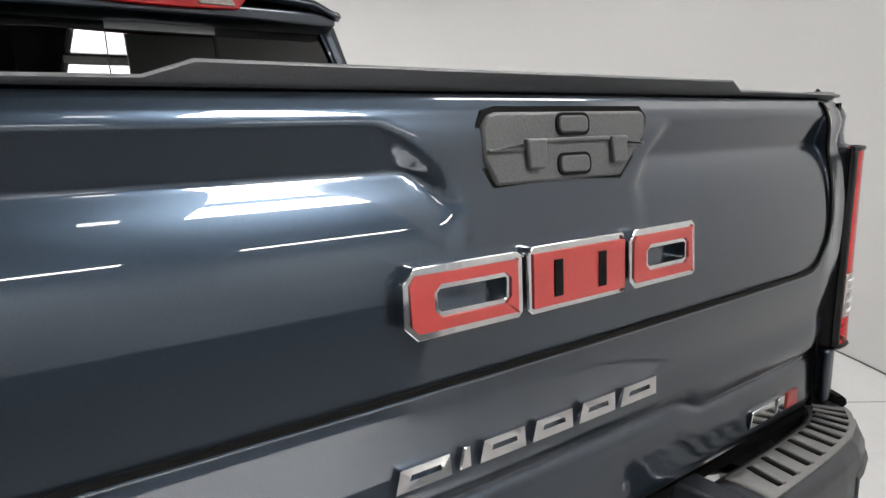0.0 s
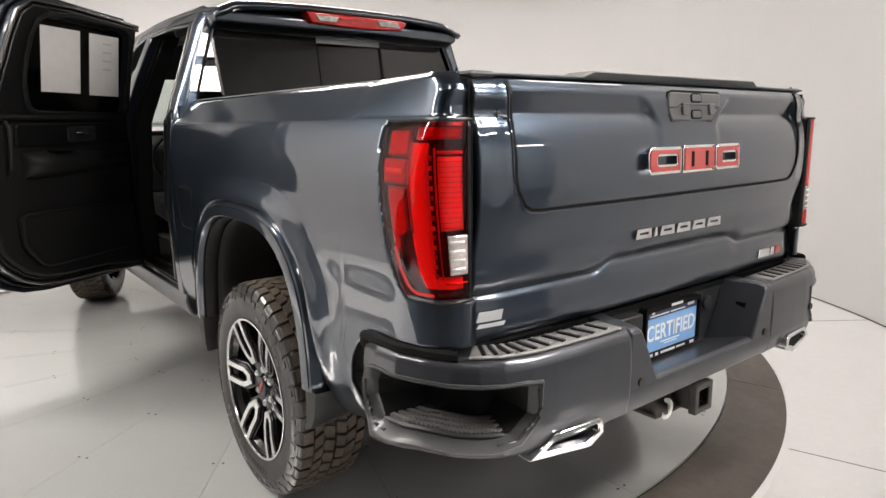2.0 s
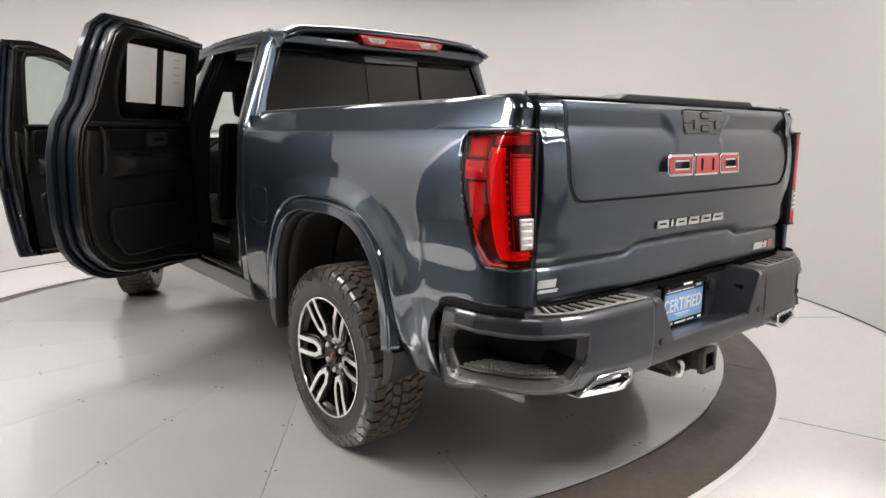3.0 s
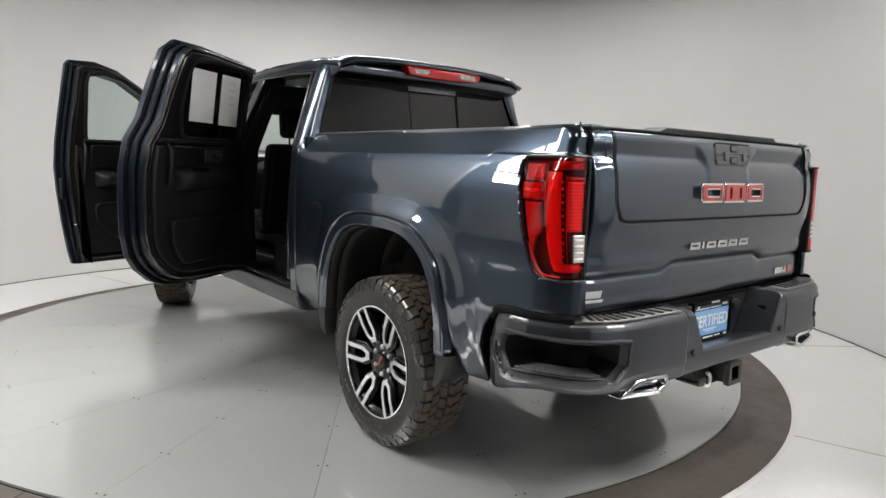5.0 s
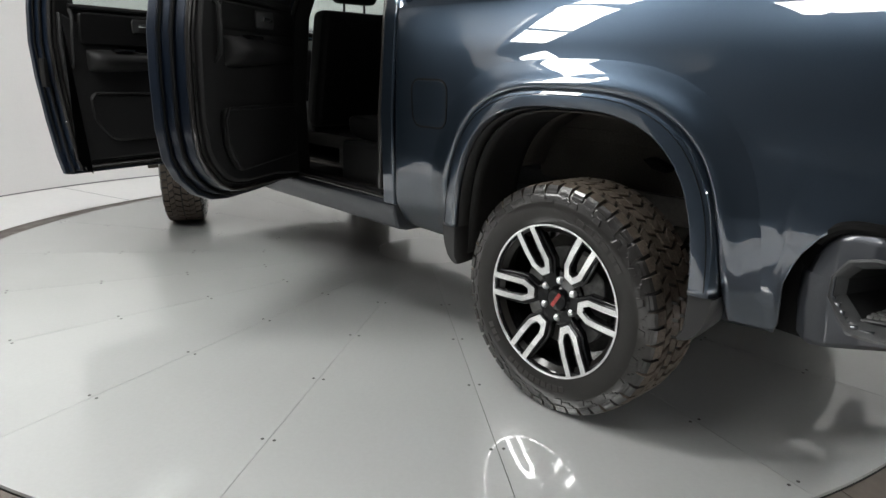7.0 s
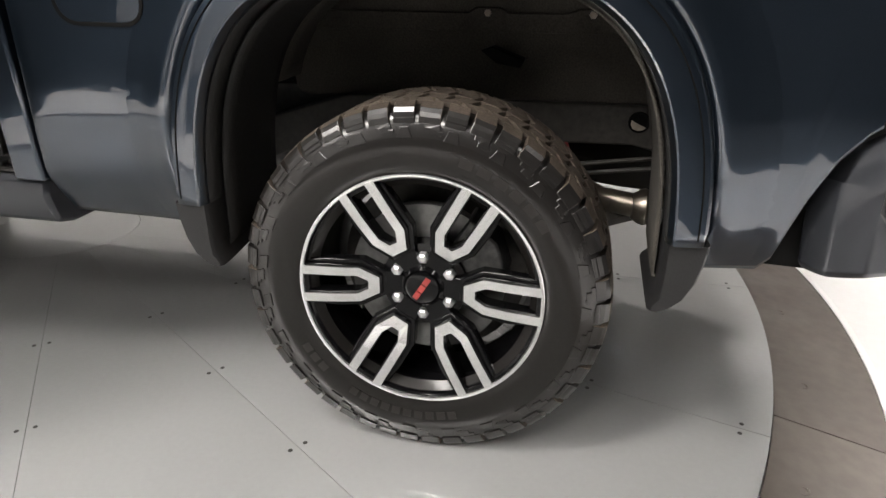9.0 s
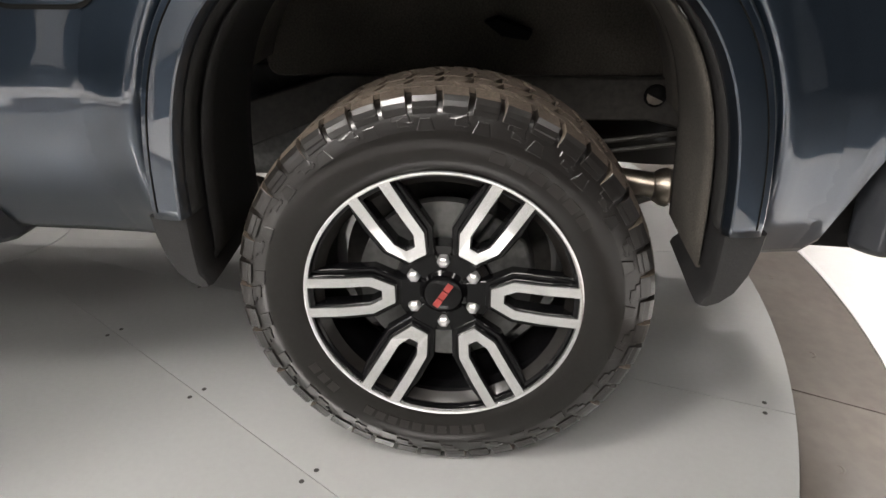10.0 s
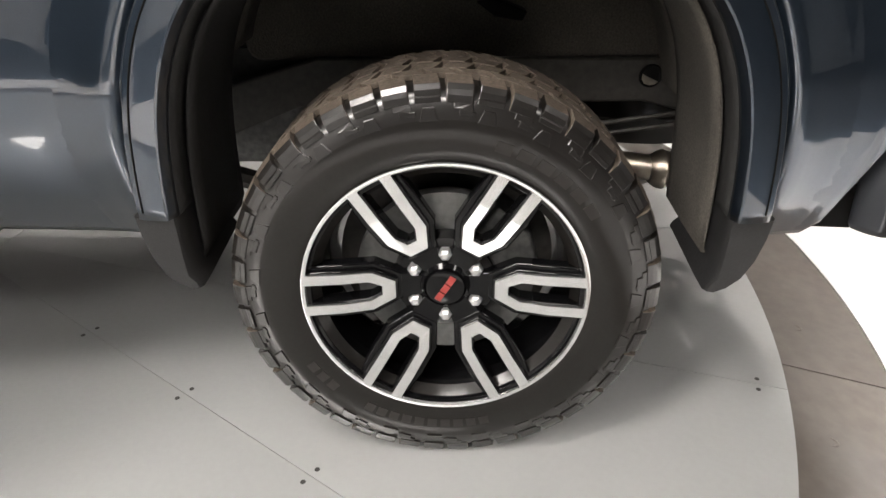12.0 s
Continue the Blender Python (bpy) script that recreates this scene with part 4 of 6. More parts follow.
def bumper_half(sg):
    ss = steps(0, 13, 156)
    hole = step_loop(STEP_EDGE)
    prof = []
    for i in range(len(FACE) - 1):
        (z0, d0), (z1, d1) = FACE[i], FACE[i + 1]
        m = 8 if 0.6 < (z0 + z1) / 2 < 0.84 else 2
        prof += [(z0 + (z1 - z0) * k / m, d0 + (d1 - d0) * k / m) for k in range(m)]
    prof.append(FACE[-1])
    ids = list(range(len(prof)))
    f = lambda s, i: bumper_at(sg, s, prof[int(i)][0], prof[int(i)][1])

    def keep(s, i):
        z = prof[int(i)][0]
        return not inside((s, z), hole)
    part("bumper_shell", grid(f, ss, ids, keep), PAINT_GREY, bumper, smooth=40, thick=0.008 if sg < 0 else -0.008)
    # the corner step: a funnel-shaped rim, the dark pocket and its tread
    def funnel(name, stages, mat, label="", back=False):
        bm = bmesh.new()
        rows = [[bm.verts.new(bumper_at(sg, 5.7 + (u - 5.7) * ks, 0.712 + (z - 0.712) * kz, d)) for u, z in hole] for ks, kz, d in stages]
        n = len(hole)
        for A, B in zip(rows, rows[1:]):
            for k in range(n):
                bm.faces.new((A[k], A[(k + 1) % n], B[(k + 1) % n], B[k]))
        if back:
            hub = bm.verts.new(bumper_at(sg, 5.7, 0.712, stages[-1][2] - 0.002))
            for k in range(n):
                bm.faces.new((rows[-1][k], rows[-1][(k + 1) % n], hub))
        bmesh.ops.recalc_face_normals(bm, faces=bm.faces)
        part(name, bm, mat, bumper, label, smooth=30)
    funnel("step_rim", [(1.03, 1.16, -0.012), (1.028, 1.15, 0.004), (1.015, 1.08, 0.006), (1.0, 1.0, 0.0), (0.958, 0.84, -0.030), (0.952, 0.81, -0.040)], RIM_GREY, "dark grey moulded step rim")
    funnel("step_pocket", [(0.954, 0.82, -0.034), (0.945, 0.80, -0.045), (0.85, 0.74, -0.165)], TRIM_BLACK, back=True)
    part("corner_step", grid(lambda u, d: bumper_at(sg, u, 0.657, d), steps(2.75, 8.25, 26), steps(-0.150, -0.030, 4)), STEP_GREY, bumper, "dark grey corner step tread", thick=0.008 * sg)
    bm = bmesh.new()
    for u in steps(3.0, 8.0, 26):
        for d in (-0.13, -0.105, -0.08, -0.055):
            p = Vector(bumper_at(sg, u, 0.657, d))
            add_box(bm, p - Vector((0.007, 0.005, 0)), p + Vector((0.007, 0.005, 0.006)))
    tagged(part("step_grip", bm, GREY_PLASTIC, bumper, smooth=0), kind="stuff")
    # black tube stands for the shade in the gap above the bumper
    band = [Vector(bumper_at(sg, s, 0.866, -0.022 + 0.020 * smooth(3.5, 1.5, s))) + Vector((0, 0, 0.002)) for s in steps(0.8, 6.2, 28)]
    part("body_gap_shade", tube(band, 0.015, 8), SEAL_SHADE, bumper)
    # tread pad on top with dark slots
    top = lambda s, d: bumper_at(sg, s, 0.8685, d)
    part("step_pad", grid(top, steps(6.6, 12.75, 36), steps(-0.108, -0.022, 4)), GREY_PLASTIC, bumper, "grey ribbed step pad", thick=0.006 * sg)
    for k in range(10):
        s = 7.0 + 0.56 * k
        a, b = Vector(bumper_at(sg, s, 0.869, -0.100)), Vector(bumper_at(sg, s + 0.16, 0.869, -0.034))
        t = (b - a).normalized()
        nrm = Vector((-t.y, t.x, 0)) * 0.0045
        bm = bmesh.new()
        add_prism(bm, [(0, 0), (1, 0), (1, 1), (0, 1)], lambda p, q, d: a.lerp(b, p) + nrm * (2 * q - 1) + Vector((0, 0, d)), 0.0, 0.0025)
        bmesh.ops.recalc_face_normals(bm, faces=bm.faces)
        part("pad_slot", bm, SEAL_SHADE, bumper, smooth=0)
        nrm2 = nrm * 3.2
        bm = bmesh.new()
        add_prism(bm, [(0, 0), (1, 0), (1, 1), (0, 1)], lambda p, q, d: a.lerp(b, p) + nrm * 1.3 + nrm2 * q * 0.8 + Vector((0, 0, d)), -0.001, 0.005)
        bmesh.ops.recalc_face_normals(bm, faces=bm.faces)
        part("pad_rib", bm, GREY_PLASTIC, bumper, bevel=0.002)
    # inner end of the block beside the number plate
    end = [(-1.3035, 0.675), (-1.3030, 0.845), (-1.292, 0.860), (-1.262, 0.8655), (-1.145, 0.8655), (-1.145, 0.65)]
    bm = bmesh.new()
    A = [bm.verts.new((sg * 0.412, y, z)) for y, z in end]
    B = [bm.verts.new((sg * (0.278 + 0.092 * (z - 0.69) / 0.176 - (0.02 if y > -1.2 else 0)), y, z)) for y, z in end]
    bm.faces.new(A)
    bm.faces.new(B[::-1])
    for i in range(6):
        bm.faces.new((A[i], B[i], B[(i + 1) % 6], A[(i + 1) % 6]))
    bmesh.ops.recalc_face_normals(bm, faces=bm.faces)
    part("block_end", bm, PAINT_GREY, bumper, bevel=0.007)
    part("block_socket", box((sg * 0.330, -1.250, 0.775), (sg * 0.318, -1.215, 0.798)), SEAL_SHADE, bumper, bevel=0.002)
    # parking sensors
    for x, z in ((0.755, 0.715), (0.362, 0.697)):
        y = interp(x, [(0.36, -1.306), (0.755, -1.290)])
        sen = lathe([(-0.004, 0.0), (-0.004, 0.013), (0.004, 0.013), (0.004, 0.0)], 18, "y")
        bmesh.ops.translate(sen, verts=sen.verts, vec=(sg * x, y, z))
        part("parking_sensor", sen, BLACK_PLASTIC, bumper)


for sg in (-1, 1):
    bumper_half(sg)
beam = [(-1.20, 0.60), (-1.262, 0.596), (-1.294, 0.612), (-1.305, 0.66), (-1.303, 0.684), (-1.292, 0.693), (-1.275, 0.692), (-1.14, 0.655)]
part("bumper_beam", prism(beam, lambda p, q, d: (d, p, q), -0.413, 0.413), PAINT_GREY, bumper, bevel=0.004)
part("plate_wall", box((-0.42, -1.146, 0.64), (0.42, -1.12, 0.862)), PAINT_GREY, bumper, bevel=0.004)
part("bumper_gap", box((-0.90, -1.15, 0.845), (0.90, -1.08, 0.864)), SEAL_SHADE, bumper)
# solid black filler in place of the shaded gap to the body
for sg in (-1, 1):
    part("gap_filler", prism([(-0.66, 0.52), (-0.80, 0.515), (-0.90, 0.62), (-0.95, 0.85), (-0.86, 0.85), (-0.66, 0.80)], lambda p, q, d: (sg * d, p, q), 0.80, 0.885), SEAL_SHADE, bumper)
for x in (-0.235, 0.235):
    lampb = lathe([(0.0, 0.0), (0.0, 0.026), (-0.012, 0.026), (-0.016, 0.018), (-0.016, 0.0)], 20, "y")
    bmesh.ops.translate(lampb, verts=lampb.verts, vec=(x, -1.147, 0.795))
    part("tow_socket", lampb, BLACK_PLASTIC, bumper)
part("plate_bracket", box((-0.30, -1.185, 0.765), (-0.19, -1.145, 0.84)), BLACK_PLASTIC, bumper, bevel=0.006)

# number plate holder with its printed insert
plate = part("plate_frame", frame_ring(rounded([(-0.158, 0.672), (0.158, 0.672), (0.158, 0.838), (-0.158, 0.838)], 0.01), rounded([(-0.148, 0.684), (0.148, 0.684), (0.148, 0.822), (-0.148, 0.822)], 0.008),
             lambda p, q, d: (p - 0.002, d, q + 0.006), -1.176, -1.146), SEAL_SHADE, bumper, "black number plate frame")
pz = lambda p, q, d: (p - 0.002, -1.166 - d, q + 0.006)
part("plate_insert", prism([(-0.149, 0.683), (0.149, 0.683), (0.149, 0.823), (-0.149, 0.823)], pz, -0.003, 0.0), PLATE_BLUE, plate, "blue printed dealer insert", smooth=0)
part("plate_band", prism([(-0.149, 0.797), (0.149, 0.797), (0.149, 0.823), (-0.149, 0.823)], pz, 0.0002, 0.001), PLATE_DARK, plate, smooth=0)
for x0, x1, z0, z1 in ((-0.125, -0.02, 0.803, 0.807), (-0.01, 0.075, 0.803, 0.807), (-0.06, 0.05, 0.708, 0.712), (-0.04, 0.035, 0.700, 0.703), (-0.115, -0.1, 0.811, 0.819), (0.09, 0.13, 0.808, 0.818)):
    part("plate_bar", prism([(x0, z0), (x1, z0), (x1, z1), (x0, z1)], pz, 0.0006, 0.0018), PRINT_WHITE, plate, smooth=0)
for x0, x1, z0, z1 in ((-0.02, 0.045, 0.826, 0.835), (-0.07, 0.01, 0.674, 0.682), (0.02, 0.07, 0.675, 0.681), (-0.135, -0.115, 0.673, 0.683), (-0.10, -0.085, 0.673, 0.683), (0.10, 0.125, 0.673, 0.683)):
    part("plate_bar", prism([(x0, z0), (x1, z0), (x1, z1), (x0, z1)], pz, 0.009, 0.0108), PRINT_WHITE, plate, smooth=0)


def lettering(text, height, width, m, mat, parent, name, label=""):
    cu = bpy.data.curves.new(name, "FONT")
    cu.body, cu.extrude, cu.offset, cu.align_x, cu.align_y = text, 0.0006, 0.014, "CENTER", "CENTER"
    tmp = bpy.data.objects.new(name, cu)
    scene.collection.objects.link(tmp)
    me = bpy.data.meshes.new_from_object(tmp.evaluated_get(bpy.context.evaluated_depsgraph_get()))
    bpy.data.objects.remove(tmp)
    me.materials.clear()
    me.materials.append(mat)
    c = np.array([v.co[:] for v in me.vertices])
    lo, hi = c.min(0), c.max(0)
    for v in me.vertices:
        v.co = m @ Vector(((v.co.x - (lo[0] + hi[0]) / 2) / (hi[0] - lo[0]) * width, (v.co.y - (lo[1] + hi[1]) / 2) / (hi[1] - lo[1]) * height, v.co.z))
    ob = new(name, me)
    ob.parent = parent
    if label:
        tagged(ob, label)
    return ob


lettering("CERTIFIED", 0.054, 0.276, pose(-0.002, -1.1675, 0.754, 90, 0, 0), PRINT_WHITE, plate, "plate_word", "white printed word on the plate")

# ---- hitch and exhaust ----
hitch = empty("tow_hitch", truck)
tagged(hitch, "black square tow hitch receiver under the bumper")
sq = lambda h: [(-h, -h), (h, -h), (h, h), (-h, h)]
part("receiver_tube", frame_ring(sq(0.042), sq(0.030), lambda p, q, d: (p + 0.005, d, q + 0.545), -1.292, -1.0), FRAME_METAL, hitch, bevel=0.003)
part("receiver_collar", frame_ring(sq(0.050), sq(0.030), lambda p, q, d: (p + 0.005, d, q + 0.545), -1.296, -1.270), FRAME_METAL, hitch, bevel=0.003)
part("cross_tube", tube([(-0.55, -1.06, 0.56), (0.55, -1.06, 0.56)], 0.032, 14), FRAME_METAL, hitch)
part("bracket", prism([(-1.24, 0.50), (-1.06, 0.50), (-1.02, 0.60), (-1.16, 0.60)], lambda p, q, d: (d, p, q), -0.16, -0.045), FRAME_METAL, hitch, bevel=0.004)
part("chain_plate", box((-0.17, -1.235, 0.497), (0.16, -1.12, 0.510)), FRAME_METAL, hitch, bevel=0.003)
part("safety_cable", tube([(-0.115 + 0.025 * math.cos(a), -1.235, 0.520 + 0.028 * math.sin(a)) for a in steps(-2.6, 1.6, 12)], 0.008, 8), LOOM, hitch, "white safety cable loop")
for sg in (-1, 1):
    tip = empty("exhaust_tip", truck)
    tagged(tip, "chrome trapezoid exhaust tip in the bumper")
    o = [(0.788, 0.586), (0.585, 0.573), (0.528, 0.600), (0.534, 0.636), (0.550, 0.646), (0.708, 0.645)]
    i = [(0.738, 0.603), (0.600, 0.591), (0.552, 0.607), (0.553, 0.625), (0.563, 0.632), (0.700, 0.632)]
    part("tip_shell", frame_ring(o, i, lambda p, q, d: (sg * p, d + 0.035 * smooth(0.6, 0.85, p), q), -1.312, -1.12), CHROME, tip, bevel=0.004)
    part("tip_inside", prism(i, lambda p, q, d: (sg * p, d, q), -1.18, -1.17), SEAL_SHADE, tip)
    part("tail_pipe", tube([(sg * 0.64, -1.18, 0.60), (sg * 0.65, -0.95, 0.58), (sg * 0.652, -0.62, 0.545), (sg * 0.650, -0.48, 0.545), (sg * 0.62, -0.38, 0.55), (sg * 0.50, -0.28, 0.57), (sg * 0.36, -0.26, 0.60)], 0.030, 14), STEEL, tip)
    part("pipe_flange", tube([(sg * 0.652, y, 0.545) for y in (-0.60, -0.575, -0.545, -0.52, -0.505, -0.49, -0.475, -0.46)], [0.036, 0.054, 0.058, 0.052, 0.040, 0.046, 0.042, 0.032], 16), STEEL, tip)

# ---- under the body ----
part("red_tag", prism(rounded([(-0.262, 0.672), (-0.290, 0.676), (-0.304, 0.625), (-0.296, 0.606), (-0.272, 0.612)], 0.006), lambda p, q, d: (-d, p, q), 0.558, 0.568), BADGE_RED, truck, "red fabric tag on the frame rail", bevel=0.002)
for sg in (-1, 1):
    fr = part("frame_rail", prism([(-1.10, 0.68), (-0.75, 0.72), (-0.50, 0.775), (0.30, 0.775), (0.80, 0.62), (3.9, 0.60), (3.9, 0.46), (0.80, 0.48), (0.35, 0.66), (-0.45, 0.675), (-0.75, 0.60), (-1.10, 0.56)],
              lambda p, q, d: (sg * d, p, q), 0.48, 0.56), FRAME_METAL, truck, bevel=0.006)
    ho = lathe([(0.0, 0.0), (0.0, 0.02), (-0.004, 0.024), (0.0, 0.027)], 18, "x")
    bmesh.ops.translate(ho, verts=ho.verts, vec=(sg * 0.5625, -0.46, 0.735))
    part("rail_hole", ho, SEAL_SHADE, fr)
    # bright crescent stands for light caught on the hole's edge
    part("hole_glint", prism([(-0.478, 0.722), (-0.470, 0.716), (-0.458, 0.714), (-0.446, 0.718), (-0.440, 0.728), (-0.441, 0.740), (-0.449, 0.735)], lambda p, q, d: (sg * d, p, q), 0.560, 0.5655), STEEL, fr, smooth=0)
    part("leaf_spring", tube([(sg * 0.60, 0.75, 0.58), (sg * 0.60, 0.4, 0.47), (sg * 0.60, 0.0, 0.43), (sg * 0.60, -0.4, 0.49), (sg * 0.60, -0.75, 0.62)], 0.026, 8), FRAME_METAL, truck)
    part("shock_absorber", tube([(sg * 0.52, -0.08, 0.40), (sg * 0.50, -0.30, 0.86)], 0.032, 12), FRAME_METAL, truck)
    part("brake_line", tube([(sg * 0.575, -0.15, 0.60), (sg * 0.575, -0.55, 0.655)], 0.006, 6), FRAME_METAL, truck)
    part("brake_line", tube([(sg * 0.575, -0.15, 0.575), (sg * 0.575, -0.60, 0.635)], 0.006, 6), FRAME_METAL, truck)
part("rear_axle", tube([(-0.80, 0, 0.418), (-0.16, 0, 0.418), (-0.1, 0, 0.418), (0.0, 0, 0.418), (0.1, 0, 0.418), (0.16, 0, 0.418), (0.80, 0, 0.418)], [0.045, 0.045, 0.10, 0.15, 0.10, 0.045, 0.045], 18), FRAME_METAL, truck)
part("spare_tyre", lathe([(0.52, 0.20), (0.50, 0.36), (0.58, 0.40), (0.68, 0.38), (0.70, 0.20)], 40, "z", True), RUBBER, truck).location = (0, -0.55, 0)
part("underbody", box((-0.48, -1.05, 0.70), (0.48, 3.6, 0.78)), FRAME_METAL, truck)
part("fuel_tank", box((-0.46, 0.34, 0.47), (-0.05, 2.2, 0.80)), CASTING, truck, bevel=0.04)


# ---- wheels ----
def add_block(bm, x0, x1, a0, a1, r0, r1, ri, skew=0.0):
    """A tread block between two places on the axle and two angles; r0, r1: outer radius at x0, x1."""
    vs = []
    for x, r, sk in ((x0, r0, 0.0), (x1, r1, skew)):
        for a in (a0 + sk, a1 + sk):
            for rr in (r - ri, r):
                vs.append(bm.verts.new((x, rr * math.cos(a), rr * math.sin(a))))
    for f in ((0, 1, 3, 2), (4, 6, 7, 5), (0, 4, 5, 1), (2, 3, 7, 6), (0, 2, 6, 4), (1, 5, 7, 3)):
        bm.faces.new([vs[i] for i in f])


def make_wheel():
    wheel = empty("wheel", truck, pose(-0.868, 0, 0.419))
    tagged(wheel, "black and silver six-spoke alloy wheel with all-terrain tyre")
    half = [(-0.100, 0.245), (-0.118, 0.262), (-0.127, 0.272), (-0.134, 0.283), (-0.139, 0.305), (-0.1415, 0.335), (-0.140, 0.355), (-0.1355, 0.375), (-0.1305, 0.388), (-0.124, 0.398), (-0.115, 0.404), (-0.10, 0.4075), (-0.05, 0.4095)]
    prof = half + [(0.0, 0.411)] + [(-x, r) for x, r in half[::-1]]
    tyre = part("tyre", lathe(prof, 120), RUBBER, wheel, "black all-terrain tyre")
    tyre.data.materials.append(GLOSSY_RUBBER)
    for f in tyre.data.polygons:
        if math.hypot(f.center.y, f.center.z) > 0.354:
            f.material_index = 1

    def sw(r):
        """The side wall's place on the axle at a radius."""
        return interp(r, [(0.272, -0.127), (0.283, -0.134), (0.305, -0.139), (0.335, -0.1415), (0.355, -0.140), (0.375, -0.1355), (0.388, -0.1305), (0.398, -0.124), (0.404, -0.115), (0.4075, -0.10)])
    bm = bmesh.new()
    N = 46
    p = 2 * math.pi / N

    def lug(sgn, mid, sect):
        """A shoulder piece: cross-section of (x, r, half width in pitches) swept over its width."""
        rows = []
        for e in (-1, 1):
            rows.append([bm.verts.new((sgn * x, r * math.cos(mid + e * hw * p + sk * sgn), r * math.sin(mid + e * hw * p + sk * sgn))) for x, r, hw, sk in sect])
        A, B = rows
        bm.faces.new(A)
        bm.faces.new(B[::-1])
        for i in range(len(A)):
            j = (i + 1) % len(A)
            bm.faces.new((A[i], B[i], B[j], A[j]))

    def plateau(sgn, mid, pts):
        """A low raised shape on the shoulder, of (pitches, radius)."""
        rows = [[bm.verts.new((sgn * (-sw(r) + h), r * math.cos(mid + sgn * f * p), r * math.sin(mid + sgn * f * p))) for f, r in pts] for h in (-0.004, 0.0030)]
        A, B = rows
        bm.faces.new(A)
        bm.faces.new(B[::-1])
        for i in range(len(A)):
            j = (i + 1) % len(A)
            bm.faces.new((A[i], B[i], B[j], A[j]))
    for k in range(N):
        a = k * p
        for s in (-1, 1):
            if k % 2:
                # plain lug with a step in its side
                lug(s, a, [(0.118, 0.384, 0.42, 0), (0.1362, 0.384, 0.42, 0), (0.1345, 0.392, 0.41, 0), (0.1318, 0.3945, 0.41, 0), (0.1295, 0.404, 0.40, 0), (0.1225, 0.4132, 0.39, 0), (0.086, 0.4195, 0.38, 0.012), (0.086, 0.404, 0.38, 0.012)])
                plateau(s, a, [(-0.34, 0.354), (0.34, 0.354), (0.19, 0.376), (-0.19, 0.376)])
            else:
                # lug whose side runs on down the shoulder in steps
                lug(s, a, [(0.118, 0.384, 0.42, 0), (0.1362, 0.384, 0.42, 0), (0.1330, 0.396, 0.41, 0), (0.1295, 0.4045, 0.40, 0), (0.1225, 0.4132, 0.40, 0), (0.086, 0.4195, 0.40, 0.012), (0.086, 0.404, 0.40, 0.012)])
                plateau(s, a, [(-0.44, 0.3845), (-0.40, 0.371), (-0.58, 0.371), (-0.58, 0.364), (-0.02, 0.364), (-0.02, 0.374), (0.18, 0.374), (0.18, 0.3845)])
                plateau(s, a + 0.40 * p, [(-0.10, 0.362), (0.04, 0.362), (0.12, 0.380), (-0.06, 0.380)])
            add_block(bm, s * 0.082, s * 0.048, a + p * 0.15, a + p * 0.92, 0.4195, 0.4195, 0.010, s * 0.045)
            add_block(bm, s * 0.043, s * 0.004, a + p * (0.5 + 0.1 * s), a + p * (1.28 + 0.1 * s), 0.4195, 0.4198, 0.010, -s * 0.035)
            add_block(bm, s * 0.048, s * 0.04, a + p * 0.55, a + p * 0.92, 0.4193, 0.4193, 0.010, 0)
    bmesh.ops.recalc_face_normals(bm, faces=bm.faces)
    tread = tagged(part("tread", bm, TREAD, wheel, "dusty brown block tread with shiny shoulders", smooth=0, bevel=0.0013), kind="stuff")
    tread.data.materials.append(GLOSSY_RUBBER)
    for f in tread.data.polygons:
        if abs(f.center.x) > 0.116 and math.hypot(f.center.y, f.center.z) < 0.4125:
            f.material_index = 1

    def bar(a0, r0, a1, r1, w, h, sgn=1):
        """A raised bar on the side wall between two polar places."""
        p0, p1 = Vector((r0 * math.cos(a0), r0 * math.sin(a0))), Vector((r1 * math.cos(a1), r1 * math.sin(a1)))
        t = (p1 - p0).normalized() * w / 2
        nn = Vector((-t.y, t.x))
        vs = []
        for q in (p0 - nn, p0 + nn, p1 + nn, p1 - nn):
            base = sgn * sw(min(0.412, q.length))
            vs.append((bm.verts.new((base * 0.96, q.x, q.y)), bm.verts.new((base - sgn * h, q.x, q.y))))
        bm.faces.new([v[1] for v in vs])
        for i in range(4):
            j = (i + 1) % 4
            bm.faces.new((vs[i][0], vs[j][0], vs[j][1], vs[i][1]))
    # worn lettering on the side wall as plain raised bars
    bm = bmesh.new()
    for a0, a1, n, r in ((33, 76, 6, 0.322), (-122, -72, 10, 0.318), (-150, -134, 3, 0.318)):
        for i in range(n):
            b0 = radians(180 - (a0 + (a1 - a0) * i / n))
            b1 = radians(180 - (a0 + (a1 - a0) * (i + 0.72) / n))
            bar(b0, r, b1, r, 0.020, 0.0012)
    bmesh.ops.recalc_face_normals(bm, faces=bm.faces)
    tagged(part("side_mark", bm, MARK, wheel, smooth=0), kind="stuff")
    # rim
    rim = part("rim", lathe([(-0.120, 0.262), (-0.130, 0.278), (-0.1345, 0.2785), (-0.1345, 0.2735), (-0.126, 0.268), (-0.110, 0.262), (-0.06, 0.250), (0.02, 0.235), (0.11, 0.245), (0.125, 0.262), (0.11, 0.266), (0.0, 0.245)], 96, "x", True), GLOSS_BLACK, wheel, "gloss black rim barrel")
    part("rim_lip", lathe([(-0.1352, 0.2782), (-0.1358, 0.2760), (-0.1352, 0.2708), (-0.130, 0.2690), (-0.132, 0.2782)], 96, "x", True), ALLOY, rim, "machined silver rim lip")
    face = lambda r: -0.103 - 0.030 * smooth(0.08, 0.275, r) ** 0.8 if r > 0.08 else -0.103
